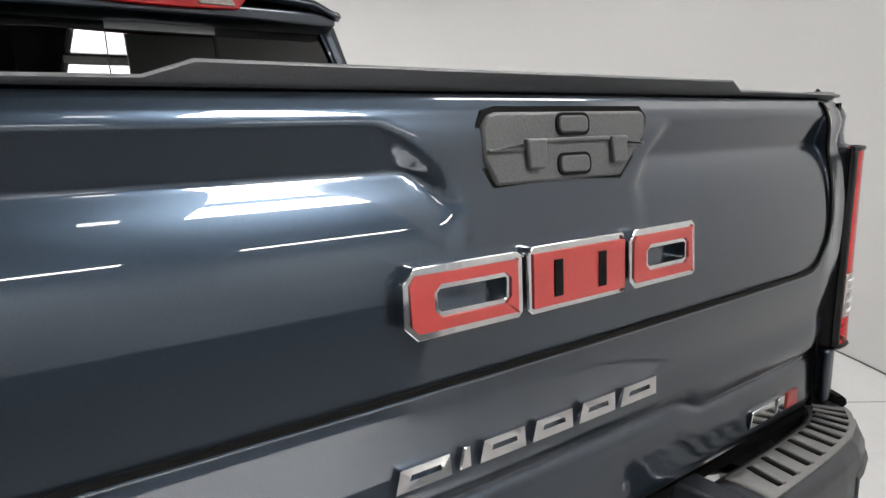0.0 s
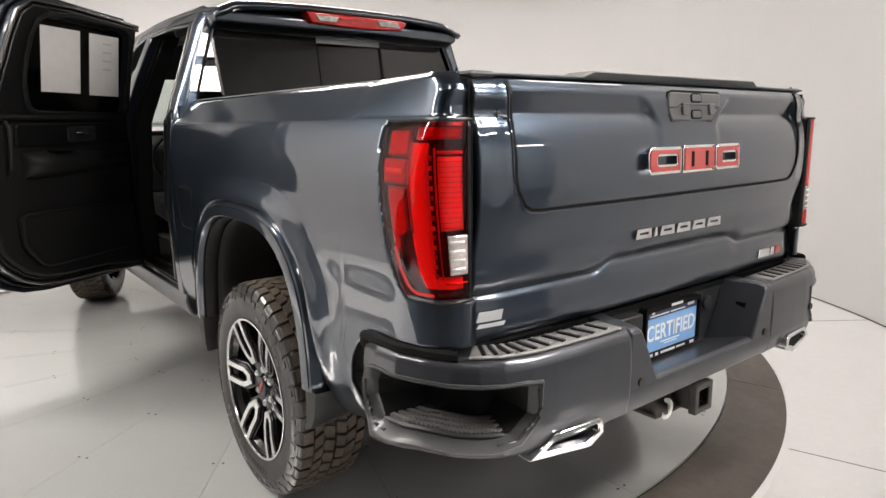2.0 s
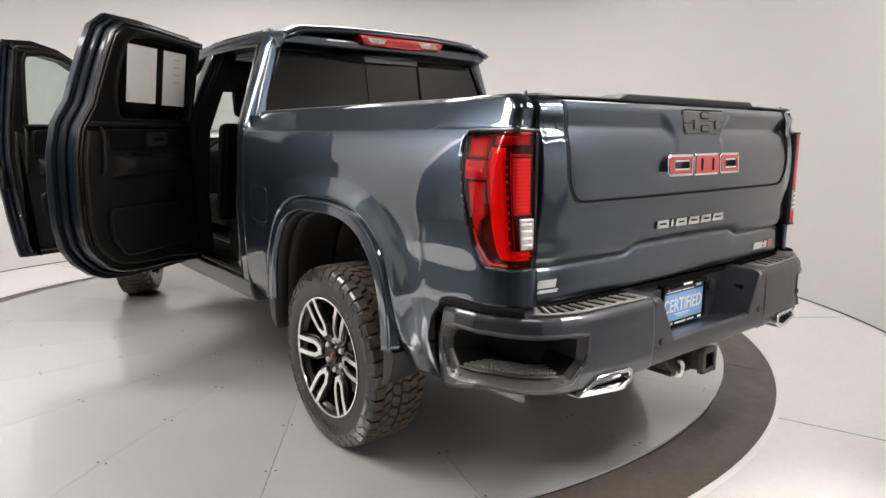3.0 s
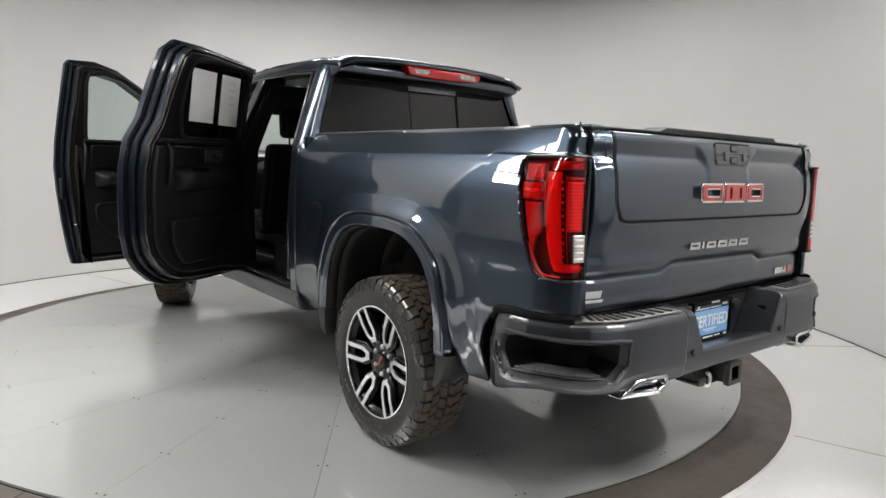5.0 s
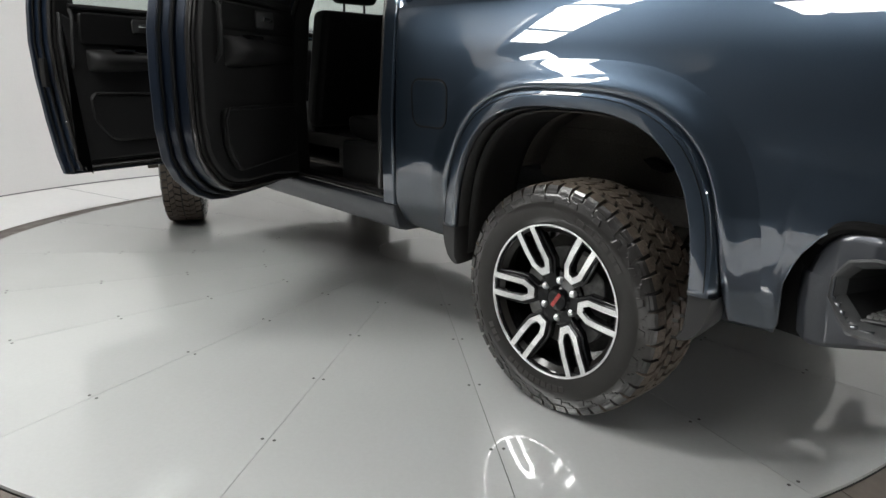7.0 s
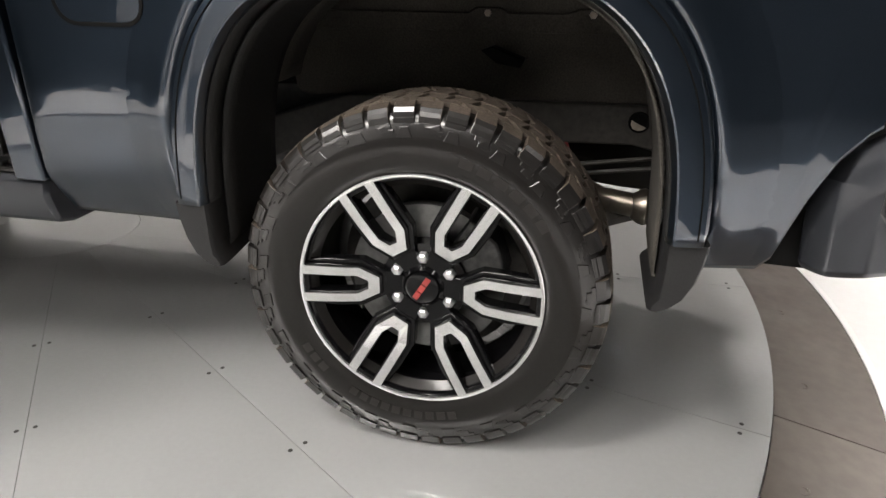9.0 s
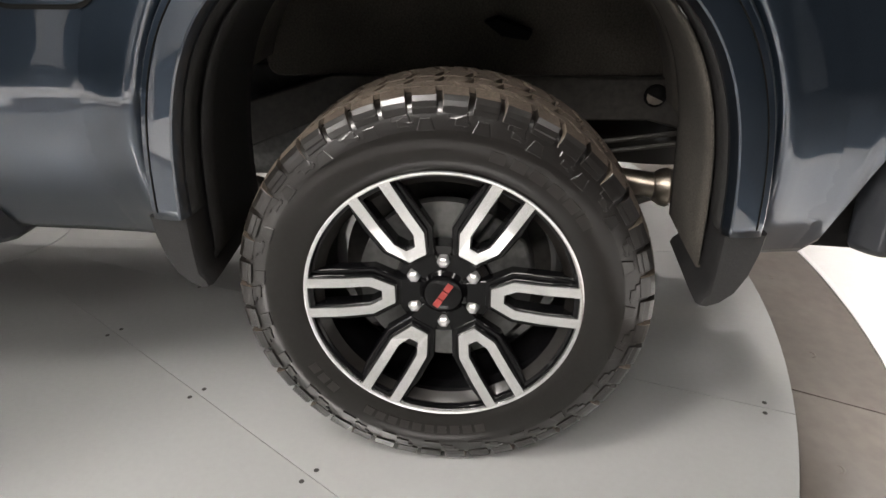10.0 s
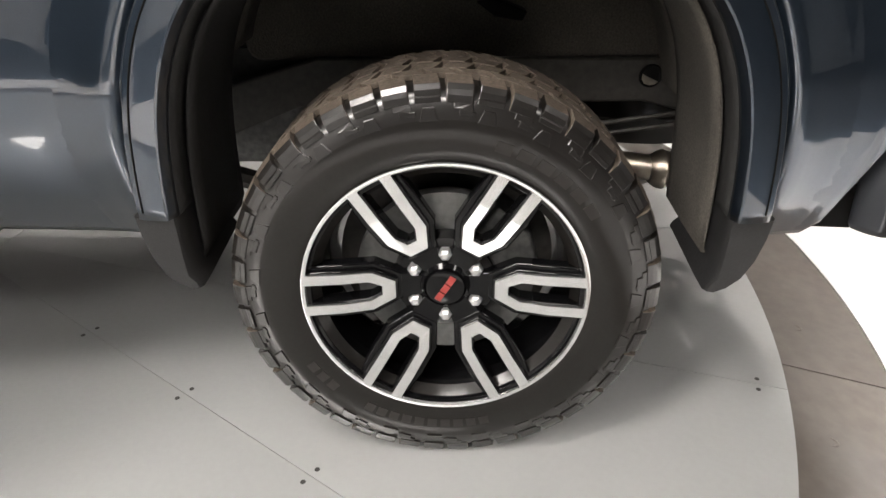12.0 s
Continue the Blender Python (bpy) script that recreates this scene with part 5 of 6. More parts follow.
    U = [(0.2715, 0.0450), (0.20, 0.0435), (0.142, 0.0420), (0.0975, 0.0190), (0.0975, -0.0190), (0.142, -0.0420), (0.20, -0.0435), (0.2715, -0.0450)]
    V = [(0.262, 0.0240), (0.20, 0.0235), (0.148, 0.0225), (0.123, 0.0100), (0.123, -0.0100), (0.148, -0.0225), (0.20, -0.0235), (0.262, -0.0240)]
    for k in range(6):
        a = radians(60 * k)
        ca, sa = math.cos(a), math.sin(a)
        to3 = lambda r, v, d: (face(r) - d, r * ca - v * sa, r * sa + v * ca)
        bm = bmesh.new()
        # two arms joined at the inner end: the ring without its outer bar
        for d0, d1 in ((-0.006, 0.002),):
            O0, I0, O1, I1 = ([bm.verts.new(to3(r, v, d)) for r, v in poly] for d in (d0, d1) for poly in (U, [(0.2715, 0.0240)] + V[1:-1] + [(0.2715, -0.0240)]))
            for i in range(7):
                bm.faces.new((O1[i], O1[i + 1], I1[i + 1], I1[i]))
                bm.faces.new((O0[i], O0[i + 1], O1[i + 1], O1[i]))
                bm.faces.new((I0[i], I1[i], I1[i + 1], I0[i + 1]))
        bmesh.ops.recalc_face_normals(bm, faces=bm.faces)
        part("spoke_face", bm, ALLOY, rim, "machined silver spoke face", smooth=0)
        body = part("spoke_body", frame_ring(inset(U, -0.006), inset(V, 0.004), lambda r, v, d: (face(r) + d, r * ca - v * sa, r * sa + v * ca), 0.004, 0.042), GLOSS_BLACK, rim, smooth=20, bevel=0.003)
        # black web towards the hub
        web = [(0.135, 0.034), (0.075, 0.030), (0.03, 0.020), (0.03, -0.020), (0.075, -0.030), (0.135, -0.034), (0.10, -0.010), (0.10, 0.010)]
        part("spoke_web", prism(web, lambda r, v, d: (-0.086 + d - 0.012 * smooth(0.06, 0.13, r), r * ca - v * sa, r * sa + v * ca), 0.0, 0.04), GLOSS_BLACK, rim, smooth=20, bevel=0.004)
        # black ribs beside the arms
        part("spoke_rib", frame_ring(inset(U, -0.017), inset(U, 0.004), lambda r, v, d: (face(r) + d, r * ca - v * sa, r * sa + v * ca), 0.011, 0.040), GLOSS_BLACK, rim, smooth=20, bevel=0.004)
        b = radians(60 * k + 30)
        nut = lathe([(-0.070, 0.0140), (-0.088, 0.0140), (-0.094, 0.0118), (-0.0975, 0.007), (-0.0985, 0.0)], 6)
        bmesh.ops.translate(nut, verts=nut.verts, vec=(0, 0.06985 * math.cos(b), 0.06985 * math.sin(b)))
        part("lug_nut", nut, NUT, wheel, "chrome lug nut", smooth=25)
    part("hub", lathe([(-0.04, 0.0), (-0.04, 0.105), (-0.078, 0.100), (-0.082, 0.055), (-0.092, 0.046), (-0.096, 0.0425), (-0.092, 0.040), (-0.092, 0.0)], 48), GLOSS_BLACK, wheel)
    part("centre_cap", lathe([(-0.092, 0.040), (-0.099, 0.038), (-0.101, 0.030), (-0.102, 0.0)], 40), GLOSS_BLACK, wheel, "black centre cap with a red emblem bar")
    m = Matrix.Rotation(radians(32), 4, "X")
    for y0, y1 in ((-0.030, -0.012), (-0.009, 0.009), (0.012, 0.030)):
        bm = box((-0.1045, -0.0065, y0), (-0.1005, 0.0065, y1), m)
        part("cap_bar", bm, BADGE_RED, wheel, smooth=0)
    part("brake_disc", lathe([(-0.045, 0.09), (-0.045, 0.182), (-0.015, 0.182), (-0.015, 0.09)], 64, "x", True), DISC, wheel)
    part("dust_shield", lathe([(0.03, 0.05), (0.03, 0.225), (0.036, 0.225), (0.036, 0.05)], 48, "x", True), FRAME_METAL, wheel)
    part("disc_hat", lathe([(-0.06, 0.0), (-0.06, 0.085), (-0.045, 0.092)], 40), FRAME_METAL, wheel)
    cal = [(0.105, radians(122)), (0.190, radians(122)), (0.196, radians(146)), (0.190, radians(172)), (0.105, radians(172)), (0.10, radians(146))]
    part("brake_caliper", prism([(r * math.cos(a), r * math.sin(a)) for r, a in cal], lambda p, q, d: (d, p, q), -0.068, 0.035), CASTING, wheel, bevel=0.006)
    return wheel


wheel = make_wheel()
copy_thing(wheel, pose(-0.868, 3.72, 0.419, 17, 0, -26))
copy_thing(wheel, pose(0.868, 0, 0.419, 0, 0, 180))
copy_thing(wheel, pose(0.868, 3.72, 0.419, 40, 0, 154))

# ---- cab ----
CAB_HALF = [(0.50, 0.945), (0.62, 0.972), (0.80, 0.985), (1.10, 0.985), (1.40, 0.965), (1.48, 0.950), (1.60, 0.905), (1.80, 0.825), (1.93, 0.775), (2.0, 0.735), (2.06, 0.68)]


def cab_x(z):
    return interp(z, CAB_HALF)


BACK = [(1.40, 0.901), (2.10, 1.029)]


def back_y(z):
    return interp(z, BACK)


# roof with a drop at the edges, and the rear lip over the window
def roof_z(x, y):
    e = interp(y, [(0.83, 2.014), (0.845, 2.034), (0.88, 2.046), (1.1, 2.068), (1.8, 2.082), (2.5, 2.055), (2.95, 1.98)])
    return e - 0.03 * (abs(x) / 0.70) ** 2.5 - 0.03 * smooth(0.62, 0.74, abs(x))


roof = part("roof", grid(lambda x, y: (x, y, roof_z(x, y)), steps(-0.745, 0.745, 50), [0.832, 0.836, 0.85] + steps(0.88, 2.95, 36)), PAINT, truck, smooth=50, thick=0.03)
lip = [(0.832, 1.998), (0.838, 1.955), (0.90, 1.932), (1.06, 1.928), (1.06, 1.99), (0.86, 2.015)]
part("roof_lip", prism(lip, lambda p, q, d: (d, p + 0.03 * (d / 0.74) ** 2, q - 0.035 * (abs(d) / 0.74) ** 2.5), -0.735, 0.735), PAINT, truck, bevel=0.008)
for sg in (-1, 1):
    part("roof_rail_trim", tube([(sg * 0.700, y, roof_z(0.70, y) + 0.004) for y in steps(1.12, 2.9, 16)], 0.007, 8), SEAL_SHADE, roof)

# third brake lamp
chm = [(-0.285, 2.005), (0.30, 2.005), (0.335, 1.995), (0.30, 1.952), (0.09, 1.945), (-0.08, 1.945), (-0.255, 1.952)]
brake = part("third_brake_lamp", prism([(p, q - 0.008) for p, q in chm], lambda p, q, d: (p, d + (2.0 - q) * 0.1, q), 0.812, 0.90), LENS_RED, truck, "red and clear brake lamp on the roof edge", bevel=0.006)
for x0, x1 in ((-0.235, -0.10), (0.135, 0.27)):
    part("cargo_lamp", prism([(x0, 1.984), (x1, 1.984), (x1 + (0.02 if x1 > 0 else -0.02), 1.955), (x0 + (0.02 if x1 > 0 else 0.02), 1.955)], lambda p, q, d: (p, d + (2.0 - q) * 0.1, q), 0.806, 0.83), LENS_CLEAR, brake, "clear cargo lamp lens", bevel=0.003)
part("brake_strip", prism([(-0.09, 1.985), (0.125, 1.985), (0.125, 1.975), (-0.09, 1.975)], lambda p, q, d: (p, d + (2.0 - q) * 0.1, q), 0.806, 0.83), LENS_BRIGHT, brake)

# rear wall with its window
def back_pt(x, z, d):
    return (x, back_y(z) - d, z)


def cab_back():
    o = [(-0.905, 1.50), (0.905, 1.50), (0.870, 1.60), (0.765, 1.90), (0.72, 1.985), (-0.72, 1.985), (-0.765, 1.90), (-0.870, 1.60)]
    i = [(-0.845, 1.515), (0.845, 1.515), (0.820, 1.60), (0.725, 1.88), (0.70, 1.935), (-0.70, 1.935), (-0.725, 1.88), (-0.820, 1.60)]
    w = part("cab_back", frame_ring(o, i, back_pt, -0.03, 0.02), PAINT, truck, bevel=0.005)
    gl = part("rear_window", prism(i, back_pt, -0.004, 0.001), TINT_GLASS, truck, "dark tinted sliding rear window", smooth=0)
    part("window_strip", prism([(-0.15, 1.865), (0.252, 1.865), (0.252, 1.928), (-0.15, 1.928)], back_pt, 0.002, 0.006), DECAL, gl, "grey strip above the sliding pane", smooth=0)
    part("slider_bar", prism([(0.246, 1.515), (0.258, 1.515), (0.258, 1.865), (0.246, 1.865)], back_pt, 0.002, 0.008), SEAL_SHADE, gl, smooth=0)
    part("slider_edge", prism([(-0.152, 1.515), (-0.148, 1.515), (-0.148, 1.865), (-0.152, 1.865)], back_pt, 0.002, 0.005), SEAL_SHADE, gl, smooth=0)
    part("slider_sill", prism([(-0.15, 1.862), (0.252, 1.862), (0.252, 1.867), (-0.15, 1.867)], back_pt, 0.002, 0.008), SEAL_SHADE, gl, smooth=0)
    part("window_seal", frame_ring(inset(i, -0.012), i, back_pt, 0.015, 0.024), SEAL_SHADE, w)
    part("cab_wall", box((-0.945, 0.96, 0.60), (0.945, 0.99, 1.505)), PAINT, truck)


cab_back()


def rear_corner(sg):
    """The pillar that turns from the rear window round to the rear doorway, in one skin."""
    bm = bmesh.new()
    rows = []
    for z in steps(1.44, 2.0, 28):
        inner = interp(z, [(1.44, 0.850), (1.515, 0.845), (1.60, 0.820), (1.88, 0.725), (1.935, 0.70), (2.0, 0.665)])
        edge, yb = cab_x(z), back_y(z) - 0.022
        yd = interp(z, [(1.44, 1.030), (1.50, 1.034), (1.70, 1.070), (1.98, 1.105)])
        turn = 0.080
        pts = [(inner, yb + 0.016), (inner + 0.004, yb), (edge - turn, yb + 0.004)]
        for a in steps(15, 90, 5):
            c, n = math.cos(radians(a)), math.sin(radians(a))
            pts.append((edge - turn + turn * n, yb + 0.004 + turn * (1 - c)))
        pts += [(edge, yd - 0.012), (edge - 0.004, yd - 0.003), (edge - 0.014, yd), (edge - 0.075, yd)]
        rows.append([bm.verts.new((sg * x, y, z)) for x, y in pts])
    for A, B in zip(rows, rows[1:]):
        for k in range(len(A) - 1):
            bm.faces.new((A[k], A[k + 1], B[k + 1], B[k]))
    bmesh.ops.recalc_face_normals(bm, faces=bm.faces)
    part("rear_corner_pillar", bm, PAINT, truck, smooth=50)


for sg in (-1, 1):
    rear_corner(sg)


# driver side: pillars and sill round the open doorways
def strip(name, pts, wid, mat, deep=0.06, sg=-1, off=0.0):
    """A pillar along (y, z) points, flush with the cab's side."""
    bm = bmesh.new()
    rows = []
    for i, (y, z) in enumerate(pts):
        a, b = Vector(pts[max(i - 1, 0)]), Vector(pts[min(i + 1, len(pts) - 1)])
        t = (b - a).normalized()
        n = Vector((-t.y, t.x)) * wid / 2
        rows.append([bm.verts.new((sg * (cab_x(z + s * n.y) - dd), y + s * n.x, z + s * n.y)) for s, dd in ((1, off), (-1, off), (-1, deep), (1, deep))])
    for A, B in zip(rows, rows[1:]):
        for k in range(4):
            bm.faces.new((A[k], A[(k + 1) % 4], B[(k + 1) % 4], B[k]))
    bm.faces.new(rows[0])
    bm.faces.new(rows[-1][::-1])
    bmesh.ops.recalc_face_normals(bm, faces=bm.faces)
    return part(name, bm, mat, truck, bevel=0.008)


for sg in (-1, 1):
    strip("rear_pillar", [(0.985, 0.60), (0.985, 1.0), (0.985, 1.40), (0.986, 1.46)], 0.085, PAINT, 0.10, sg)
    mid = [(2.00, 0.62), (2.00, 1.0), (1.99, 1.45), (1.97, 1.70), (1.95, 1.98)]
    strip("centre_pillar", mid, 0.12, PAINT, 0.05, sg)
    strip("pillar_seal", [(y - 0.045, z) for y, z in mid], 0.022, GLOSSY_RUBBER, 0.075, sg, 0.045)
    strip("pillar_trim", [(y + 0.01, z) for y, z in mid], 0.15, TRIM_BLACK, 0.165, sg, 0.07)
    strip("front_pillar", [(3.12, 0.62), (3.12, 1.0), (3.10, 1.36), (2.90, 1.52), (2.55, 1.77), (2.20, 1.955), (2.0, 1.995)], 0.10, PAINT, 0.08, sg)
    strip("roof_rail", [(1.06, 1.975), (1.3, 1.99), (1.7, 1.995), (2.2, 1.975)], 0.075, PAINT, 0.09, sg)
    strip("door_seal", [(1.05, 0.66), (1.04, 1.0), (1.04, 1.48), (1.09, 1.72), (1.14, 1.93), (1.5, 1.95), (1.90, 1.95)], 0.022, GLOSSY_RUBBER, 0.13, sg)
    rk = [(-0.06, 0.465), (-0.005, 0.480), (0.008, 0.515), (0.018, 0.555), (0.01, 0.60), (-0.04, 0.615), (-0.13, 0.62), (-0.20, 0.60), (-0.20, 0.465)]
    # greyer than the body paint, with the floor's grey reflection put into the colour
    sill = part("sill", prism(rk, lambda p, q, d: (sg * (0.935 + p), d, q), 0.96, 3.15), PAINT_GREY, truck, bevel=0.012)
    for q0, dd in ((0.606, 0.022), (0.616, 0.050), (0.622, 0.078), (0.624, 0.104)):
        part("sill_seal", box((sg * (0.955 - dd), 1.03, q0), (sg * (0.939 - dd), 3.05, q0 + 0.013)), GLOSSY_RUBBER, sill, bevel=0.005)
    part("sill_plate", box((sg * 0.925, 1.10, 0.618), (sg * 0.78, 1.95, 0.630)), TRIM_BLACK, sill, bevel=0.003)

# far side skin: closed doors with window openings, hood, fenders, windscreen
def far_side():
    keep = lambda y, z: not (1.10 < y < 1.92 and 1.50 < z < 1.90) and not (2.08 < y < 2.95 and 1.50 < z < min(1.90, 1.50 + (3.02 - y) * 0.62))
    part("far_doors", grid(lambda y, z: (cab_x(z), y, z), steps(0.97, 3.12, 86), steps(0.60, 1.95, 54), keep), PAINT, truck, thick=0.06)
    part("side_window", grid(lambda y, z: (cab_x(z) - 0.03, y, z), steps(1.06, 1.96, 4), steps(1.47, 1.93, 6)), TINT_GLASS, truck, thick=0.004)
    part("side_window", grid(lambda y, z: (cab_x(z) - 0.03, y, z), steps(2.04, 3.0, 4), steps(1.47, 1.90, 6), lambda y, z: z < 1.52 + (3.05 - y) * 0.64), CLEAR_GLASS, truck, thick=0.004)


far_side()
part("windscreen", grid(lambda x, v: (x * (0.70 + 0.16 * (1 - v)), 2.28 + 0.95 * (1 - v) - 0.10 * x * x, 1.975 - 0.55 * (1 - v)), steps(-1, 1, 12), steps(0, 1, 8)), CLEAR_GLASS, truck, "clear windscreen", thick=0.005)


def nose_x(y):
    return interp(y, [(3.1, 0.985), (3.7, 1.0), (4.3, 0.985), (4.55, 0.94), (4.65, 0.85)])


def front_keep(y, z):
    return (y - 3.72) ** 2 + (z - 0.42) ** 2 > 0.50 ** 2


for sg in (-1, 1):
    part("front_fender", grid(lambda y, z: (sg * (nose_x(y) - 0.06 * smooth(1.15, 1.36, z)), y, z), steps(3.13, 4.65, 60), steps(0.50, 1.34, 34), front_keep), PAINT, truck, thick=-0.01 if sg < 0 else 0.01)
    bm = bmesh.new()
    rows = [[bm.verts.new((sg * x, 3.72 + 0.50 * math.cos(radians(a)), 0.42 + 0.50 * math.sin(radians(a)))) for a in steps(-8, 188, 24)] for x in (0.985, 0.55)]
    for j in range(24):
        bm.faces.new((rows[0][j], rows[0][j + 1], rows[1][j + 1], rows[1][j]))
    part("wheel_liner", bm, LINER, truck, thick=0.006)
part("hood", grid(lambda x, y: (x, y, 1.405 - 0.05 * abs(x) ** 2 - 0.06 * smooth(3.6, 4.66, y) - 0.03 * smooth(0.78, 0.93, abs(x))), steps(-0.93, 0.93, 40), steps(3.12, 4.66, 30)), PAINT, truck, thick=0.03)
part("grille", box((-0.84, 4.60, 0.62), (0.84, 4.67, 1.33)), BLACK_PLASTIC, truck, bevel=0.02)
part("front_bumper", box((-0.95, 4.55, 0.45), (0.95, 4.76, 0.72)), PAINT_GREY, truck, bevel=0.04)
part("firewall", box((-0.90, 3.05, 0.60), (0.90, 3.12, 1.38)), TRIM_BLACK, truck)
part("cab_floor", box((-0.93, 0.98, 0.56), (0.93, 3.1, 0.60)), CLOTH, truck)
part("far_trim", box((0.86, 1.02, 0.60), (0.885, 3.08, 1.47)), TRIM_BLACK, truck, bevel=0.01)
part("headliner", grid(lambda x, y: (x, y, roof_z(x, y) - 0.05), steps(-0.70, 0.70, 10), steps(1.06, 2.5, 12)), TRIM_BLACK, truck, thick=0.01)
part("dashboard", prism([(2.75, 0.95), (3.05, 0.70), (3.05, 1.36), (2.80, 1.36), (2.70, 1.28)], lambda p, q, d: (d, p, q), -0.88, 0.88), TRIM_BLACK, truck, bevel=0.03)
for x0, x1 in ((-0.69, -0.05), (0.05, 0.69)):
    part("sun_visor", prism([(2.20, 1.955), (2.53, 1.765), (2.53, 1.748), (2.50, 1.750), (2.19, 1.930)], lambda p, q, d: (d, p, q), x0, x1), TRIM_BLACK, truck, bevel=0.006)
part("steering_wheel", tube([(-0.45 + 0.18 * math.cos(a), 2.62 - 0.07 * math.sin(a), 1.22 + 0.17 * math.sin(a)) for a in steps(0, 2 * math.pi, 24)], 0.016, 8), TRIM_BLACK, truck)


def seat(x, y, w, zs, back_h):
    st = empty("seat", truck, pose(x, y, 0))
    tagged(st, "black leather front seat with headrest")
    part("cushion", prism(rounded([(-0.05, zs - 0.14), (0.50, zs - 0.10), (0.52, zs + 0.02), (-0.02, zs)], 0.05), lambda p, q, d: (d, p, q), -w / 2, w / 2), CLOTH, st, bevel=0.03)
    part("backrest", prism(rounded([(-0.10, zs - 0.10), (0.04, zs - 0.10), (-0.03, zs + back_h), (-0.17, zs + back_h)], 0.05), lambda p, q, d: (d * (1 - 0.12 * smooth(zs + 0.3, zs + back_h, q)), p, q), -w / 2, w / 2), CLOTH, st, bevel=0.03)
    part("headrest", prism(rounded([(-0.135, -0.115), (0.135, -0.115), (0.145, 0.06), (0.10, 0.10), (-0.10, 0.10), (-0.145, 0.06)], 0.04), lambda p, q, d: (p, d - 0.10, q + zs + back_h + 0.16), -0.055, 0.055), CLOTH, st, bevel=0.03)
    bm = bmesh.new()
    for s in (-0.07, 0.07):
        add_tube(bm, [(s, -0.10, zs + back_h - 0.02), (s, -0.10, zs + back_h + 0.07)], 0.007, 8)
    part("headrest_post", bm, TRIM_BLACK, st)
    return st


s1 = seat(-0.45, 2.10, 0.54, 0.95, 0.55)
copy_thing(s1, pose(0.45, 2.10, 0))
bench = empty("rear_bench", truck)
tagged(bench, "black rear bench seat")
part("cushion", prism(rounded([(1.10, 0.80), (1.62, 0.84), (1.64, 0.95), (1.15, 0.93)], 0.05), lambda p, q, d: (d, p, q), -0.75, 0.75), CLOTH, bench, bevel=0.03)
part("bench_base", box((-0.85, 1.06, 0.60), (0.85, 1.55, 0.83)), CLOTH, bench, bevel=0.02)
part("backrest", prism(rounded([(1.02, 0.85), (1.17, 0.88), (1.10, 1.46), (1.02, 1.46)], 0.04), lambda p, q, d: (d, p, q), -0.75, 0.75), CLOTH, bench, bevel=0.03)


# ---- open doors ----
def door(name, label, hx, hy, angle, L, outline, window, handle_s, belt=1.47):
    """A door in its own plane: s from the hinge, z up, t = 0 at the outer skin and + towards the cab."""
    ob = empty(name, truck)
    tagged(ob, label)
    a = radians(angle)
    ds, dn = Vector((-math.sin(a), -math.cos(a), 0)), Vector((math.cos(a), -math.sin(a), 0))
    org = Vector((hx, hy, 0))

    def at(s, z, t):
        lean = 0.0 if z < belt else (z - belt) * 0.12
        lean += 0.04 * smooth(0.72, 0.52, z)
        return org + ds * s + dn * (t + lean) + Vector((0, 0, z))
    # skin and shells all take the darkened paint
    part("outer_skin", frame_ring(outline, window, at, -0.05, -0.012), PAINT_SHADED, ob, bevel=0.005)
    part("inner_shell", frame_ring(inset(outline, 0.026), window, at, -0.012, 0.030), PAINT_SHADED, ob, bevel=0.006)
    part("shell_step", frame_ring(inset(outline, 0.044), window, at, 0.030, 0.082), PAINT_SHADED, ob, bevel=0.006)

    def bead(name, d, t, r, mat):
        pts = inset(outline, d)
        part(name, tube([at(u, z, t) for u, z in pts + pts[:1]], r, 8), mat, ob)
    bead("hem_seal", 0.018, -0.010, 0.006, SEAL_SHADE)
    bead("outer_seal", 0.033, 0.032, 0.008, SEAL_SHADE)
    bead("door_seal", 0.054, 0.086, 0.011, GLOSSY_RUBBER)
    bead("inner_seal", 0.076, 0.092, 0.007, GLOSSY_RUBBER)
    rear = "rear" in name
    lo_poly = [(u, z) for u, z in inset(outline, 0.085) if z < belt + 0.02]
    ss = [p[0] for p in lo_poly]
    part("trim_panel", prism(lo_poly, at, 0.080, 0.122), TRIM_BLACK, ob, "black plastic inner trim", bevel=0.014)
    part("frame_trim", frame_ring(inset(outline, 0.066), inset(window, -0.002), at, 0.080, 0.096), CLOTH, ob, bevel=0.006)
    part("window_trim", frame_ring(inset(window, -0.030), inset(window, -0.004), at, 0.094, 0.106), TRIM_BLACK, ob, bevel=0.005)
    part("door_glass", prism(inset(window, -0.012), at, 0.048, 0.053), TINT_GLASS if rear else CLEAR_GLASS, ob, smooth=0)
    s0, s1_ = min(ss), max(ss)
    # armrest: deep and rounded at its free end, thinning towards the hinge
    top, low = (1.315, 1.185) if rear else (1.255, 1.13)
    end = s1_ - (0.19 if rear else 0.13)

    def arm(u, v):
        k = smooth(s0 + 0.05, end - 0.10, u)
        c = math.cos(radians(90 * max(0.0, (u - end + 0.09) / 0.09))) ** 0.5 if u > end - 0.09 else 1.0
        b = math.sin(math.pi * v) ** 0.45
        return at(u, low + (top - low) * (0.5 + (v - 0.5) * (0.65 + 0.35 * k)), 0.112 + (0.03 + 0.065 * k) * b * max(0.0, c))
    part("armrest", grid(arm, steps(s0 + 0.04, end - 0.09, 14) + steps(end - 0.085, end, 12), [0.0, 0.02, 0.06, 0.12] + steps(0.2, 0.8, 6) + [0.88, 0.94, 0.98, 1.0]), TRIM_BLACK, ob, smooth=60)
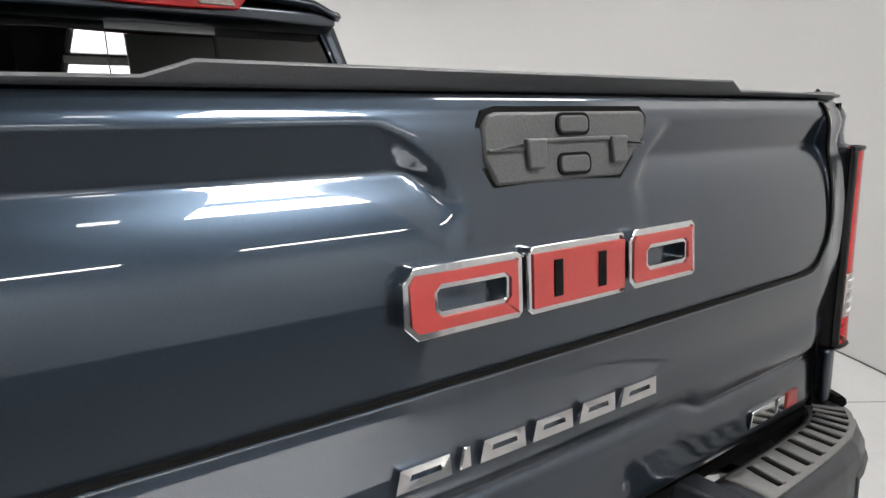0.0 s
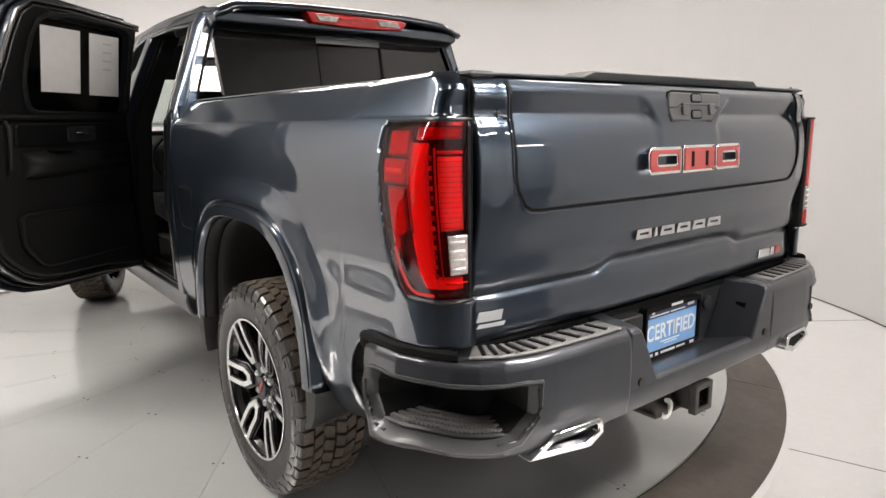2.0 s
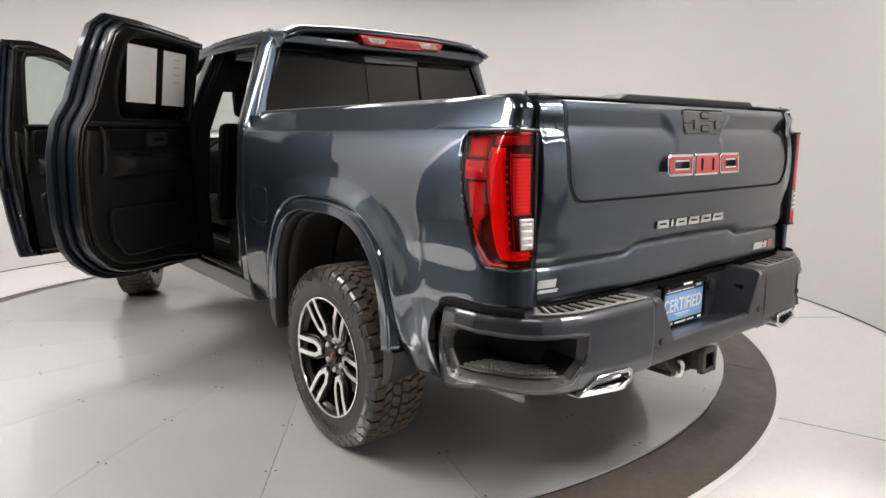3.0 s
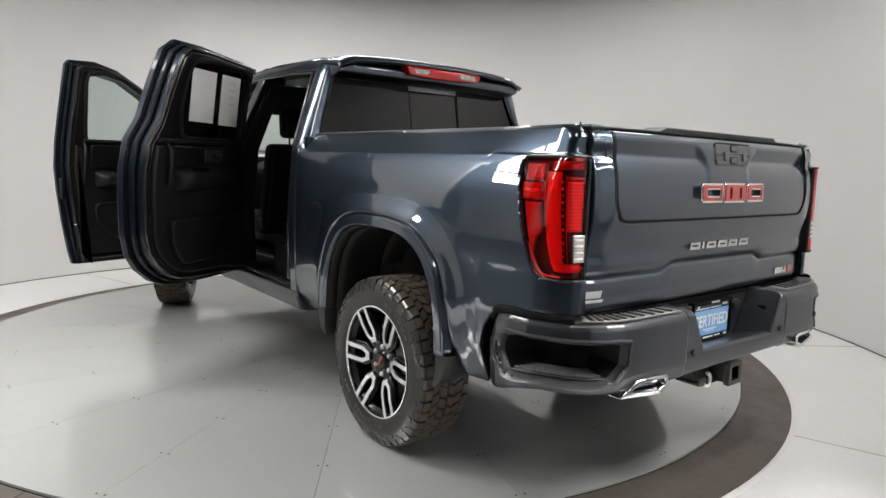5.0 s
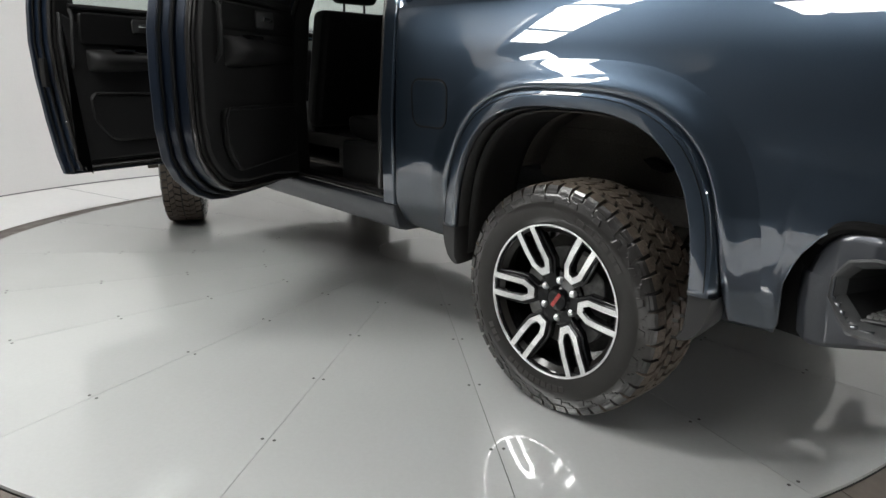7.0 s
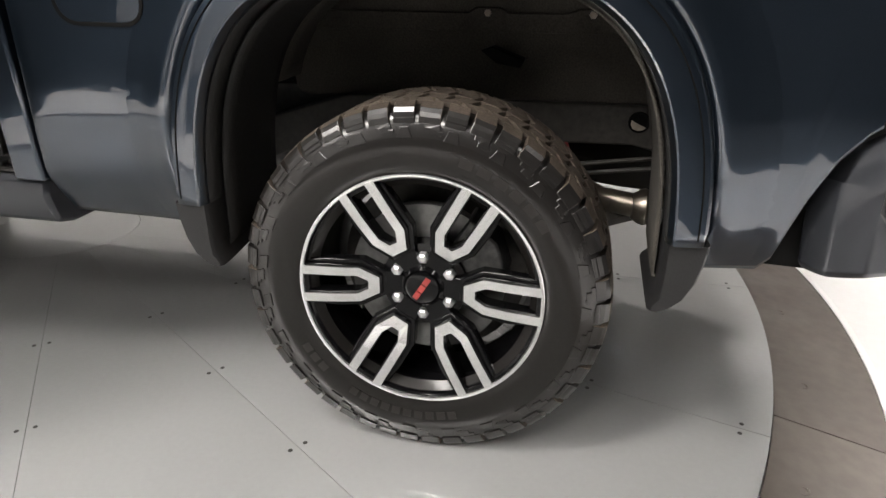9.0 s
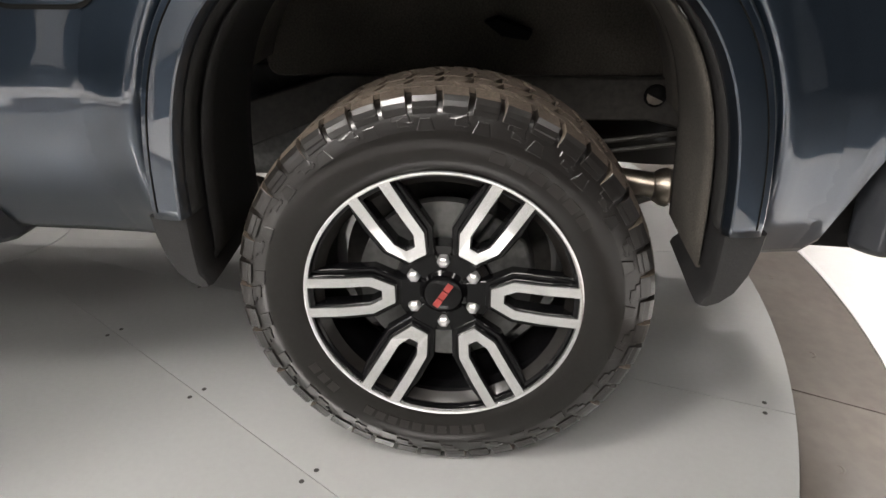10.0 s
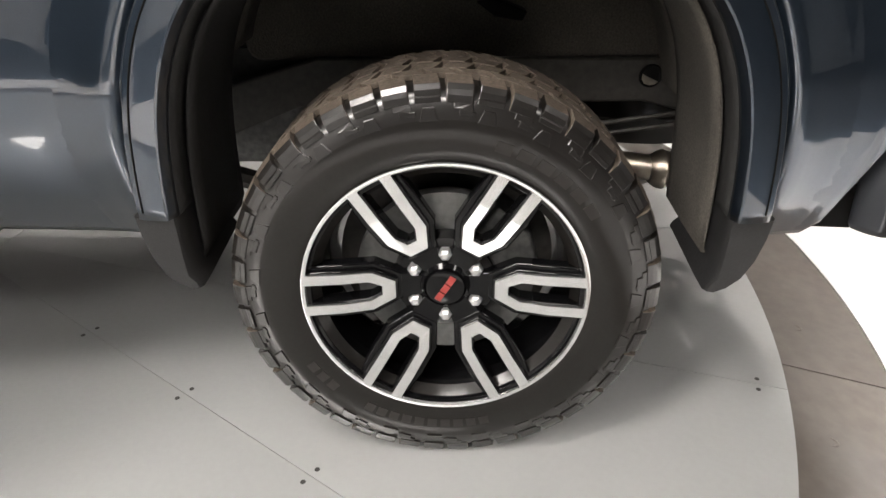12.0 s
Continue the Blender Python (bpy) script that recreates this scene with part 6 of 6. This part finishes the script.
    part("upper_trim", prism(rounded([(s0 + 0.02, top + 0.02), (end + 0.03, top + 0.02), (end + 0.02, belt - 0.02), (s0 + 0.02, belt - 0.02)], 0.03), at, 0.115, 0.135), CLOTH, ob, bevel=0.010)
    part("belt_roll", tube([at(u, belt + 0.005, 0.112) for u in steps(s0 + 0.02, s1_ - 0.07, 8)], 0.014, 8), TRIM_BLACK, ob)
    # pocket with a raised lip
    pk = rounded([(s0 + 0.05, 0.74), (s1_ - 0.24, 0.74), (s1_ - 0.13, 0.86), (s1_ - 0.12, 1.02), (s0 + 0.05, 1.00)], 0.05)
    part("map_pocket", prism(pk, at, 0.118, 0.150), TRIM_BLACK, ob, bevel=0.012)
    part("pocket_lip", tube([at(u, z, 0.152) for u, z in ((s0 + 0.06, 0.998), (0.5 * (s0 + s1_), 1.012), (s1_ - 0.15, 1.016), (s1_ - 0.125, 0.98), (s1_ - 0.132, 0.87), (s1_ - 0.22, 0.765))], 0.008, 8), TRIM_BLACK, ob)
    gr = end + 0.075
    part("pull_grip", tube([at(gr, low + 0.02, 0.118), at(gr + 0.004, low + 0.05, 0.145), at(gr, 0.5 * (low + belt), 0.152), at(gr - 0.012, belt - 0.05, 0.145), at(gr - 0.016, belt - 0.015, 0.118)], 0.010, 8), TRIM_BLACK, ob)
    part("handle_cup", prism(rounded([(handle_s - 0.11, 1.358), (handle_s + 0.085, 1.352), (handle_s + 0.085, 1.430), (handle_s - 0.11, 1.436)], 0.02), at, 0.133, 0.142), BLACK_PLASTIC, ob, bevel=0.005)
    part("inner_handle", tube([at(handle_s - 0.06, 1.392, 0.145), at(handle_s - 0.03, 1.392, 0.162), at(handle_s + 0.03, 1.394, 0.170), at(handle_s + 0.055, 1.395, 0.160)], 0.010, 8), CHROME, ob, "silver inner door handle", smooth=60)
    part("switch_pad", prism(rounded([(end - 0.26, top - 0.012), (end - 0.14, top - 0.012), (end - 0.14, top + 0.004), (end - 0.26, top + 0.004)], 0.004), at, 0.14, 0.185), GLOSS_BLACK, ob, bevel=0.003)
    part("latch_plate", prism([(L - 0.035, 1.05), (L - 0.012, 1.05), (L - 0.012, 1.20), (L - 0.035, 1.20)], at, 0.05, 0.10), SEAL_SHADE, ob, bevel=0.004)
    for z in (0.80, 0.86):
        st = bmesh.new()
        p = at(L - 0.10 - (0.86 - z), z, 0.086)
        bmesh.ops.create_uvsphere(st, u_segments=10, v_segments=6, radius=0.007, matrix=Matrix.Translation(p))
        part("door_bolt", st, CHROME, ob)
    for z in (0.80, 1.25):
        part("hinge", box((-0.06, -0.05, z), (0.02, 0.03, z + 0.08), Matrix.Translation((hx + 0.03, hy, 0))), PAINT, ob, bevel=0.01)
    return ob, at


def chain(*pts):
    return list(pts)


R_OUT = chain((0.0, 0.575), (0.35, 0.58), (0.66, 0.592), (0.80, 0.612), (0.90, 0.652), (1.00, 0.73), (1.07, 0.82), (1.10, 0.95), (1.105, 1.15), (1.095, 1.32), (1.05, 1.48), (0.965, 1.60), (0.925, 1.72), (0.87, 1.87), (0.81, 2.00), (0.70, 2.072), (0.45, 2.078), (-0.07, 2.052), (-0.085, 1.99), (-0.01, 1.45), (0.0, 1.05))
R_WIN = chain((0.08, 1.51), (0.30, 1.51), (0.45, 1.51), (0.55, 1.51), (0.62, 1.51), (0.66, 1.512), (0.69, 1.518), (0.71, 1.53), (0.722, 1.55), (0.728, 1.58), (0.735, 1.62), (0.735, 1.68), (0.72, 1.76), (0.69, 1.86), (0.655, 1.925), (0.59, 1.955), (0.42, 1.972), (0.07, 1.96), (0.025, 1.93), (0.05, 1.60), (0.055, 1.53))
F_OUT = chain((0.02, 0.56), (0.35, 0.56), (0.70, 0.558), (0.88, 0.556), (0.922, 0.56), (0.935, 0.66), (0.962, 0.86), (0.99, 1.10), (1.000, 1.28), (0.988, 1.45), (0.972, 1.62), (0.95, 1.82), (0.928, 2.02), (0.905, 2.048), (0.725, 2.056), (0.56, 2.014), (0.365, 1.905), (0.18, 1.74), (0.02, 1.56), (0.0, 1.0))
F_WIN = chain((0.16, 1.48), (0.35, 1.475), (0.55, 1.472), (0.70, 1.472), (0.77, 1.472), (0.79, 1.474), (0.80, 1.48), (0.806, 1.49), (0.81, 1.52), (0.812, 1.60), (0.812, 1.70), (0.812, 1.80), (0.81, 1.90), (0.80, 1.94), (0.70, 1.955), (0.56, 1.925), (0.385, 1.82), (0.20, 1.65), (0.13, 1.54), (0.13, 1.49))
rear_door, at_rear = door("rear_door", "open rear door, dark blue outside with black trim", -0.975, 1.97, 51.0, 1.045, R_OUT, R_WIN, 0.46)
front_door, at_front = door("front_door", "open front door, dark blue outside with black trim", -0.975, 3.10, 76.0, 1.015, F_OUT, F_WIN, 0.42)

# two sheets of paper on the rear door glass
for s0, s1_, z0, z1, inks in ((0.35, 0.61, 1.605, 1.925, 0), (0.06, 0.285, 1.60, 1.925, 4)):
    pp = tagged(part("paper_sheet", prism([(s0, z0), (s1_, z0), (s1_, z1), (s0, z1)], at_rear, 0.0555, 0.0565), PAPER, None, smooth=0), "white printed sheet taped to the rear door glass", "paper sheet", "papers on the door glass")
    for i in range(inks):
        zz = z1 - 0.05 - 0.045 * i
        part("print_line", prism([(s0 + 0.06, zz), (s1_ - 0.10, zz), (s1_ - 0.10, zz + 0.008), (s0 + 0.06, zz + 0.008)], at_rear, 0.0567, 0.0575), PRINT_GREY, pp, smooth=0)
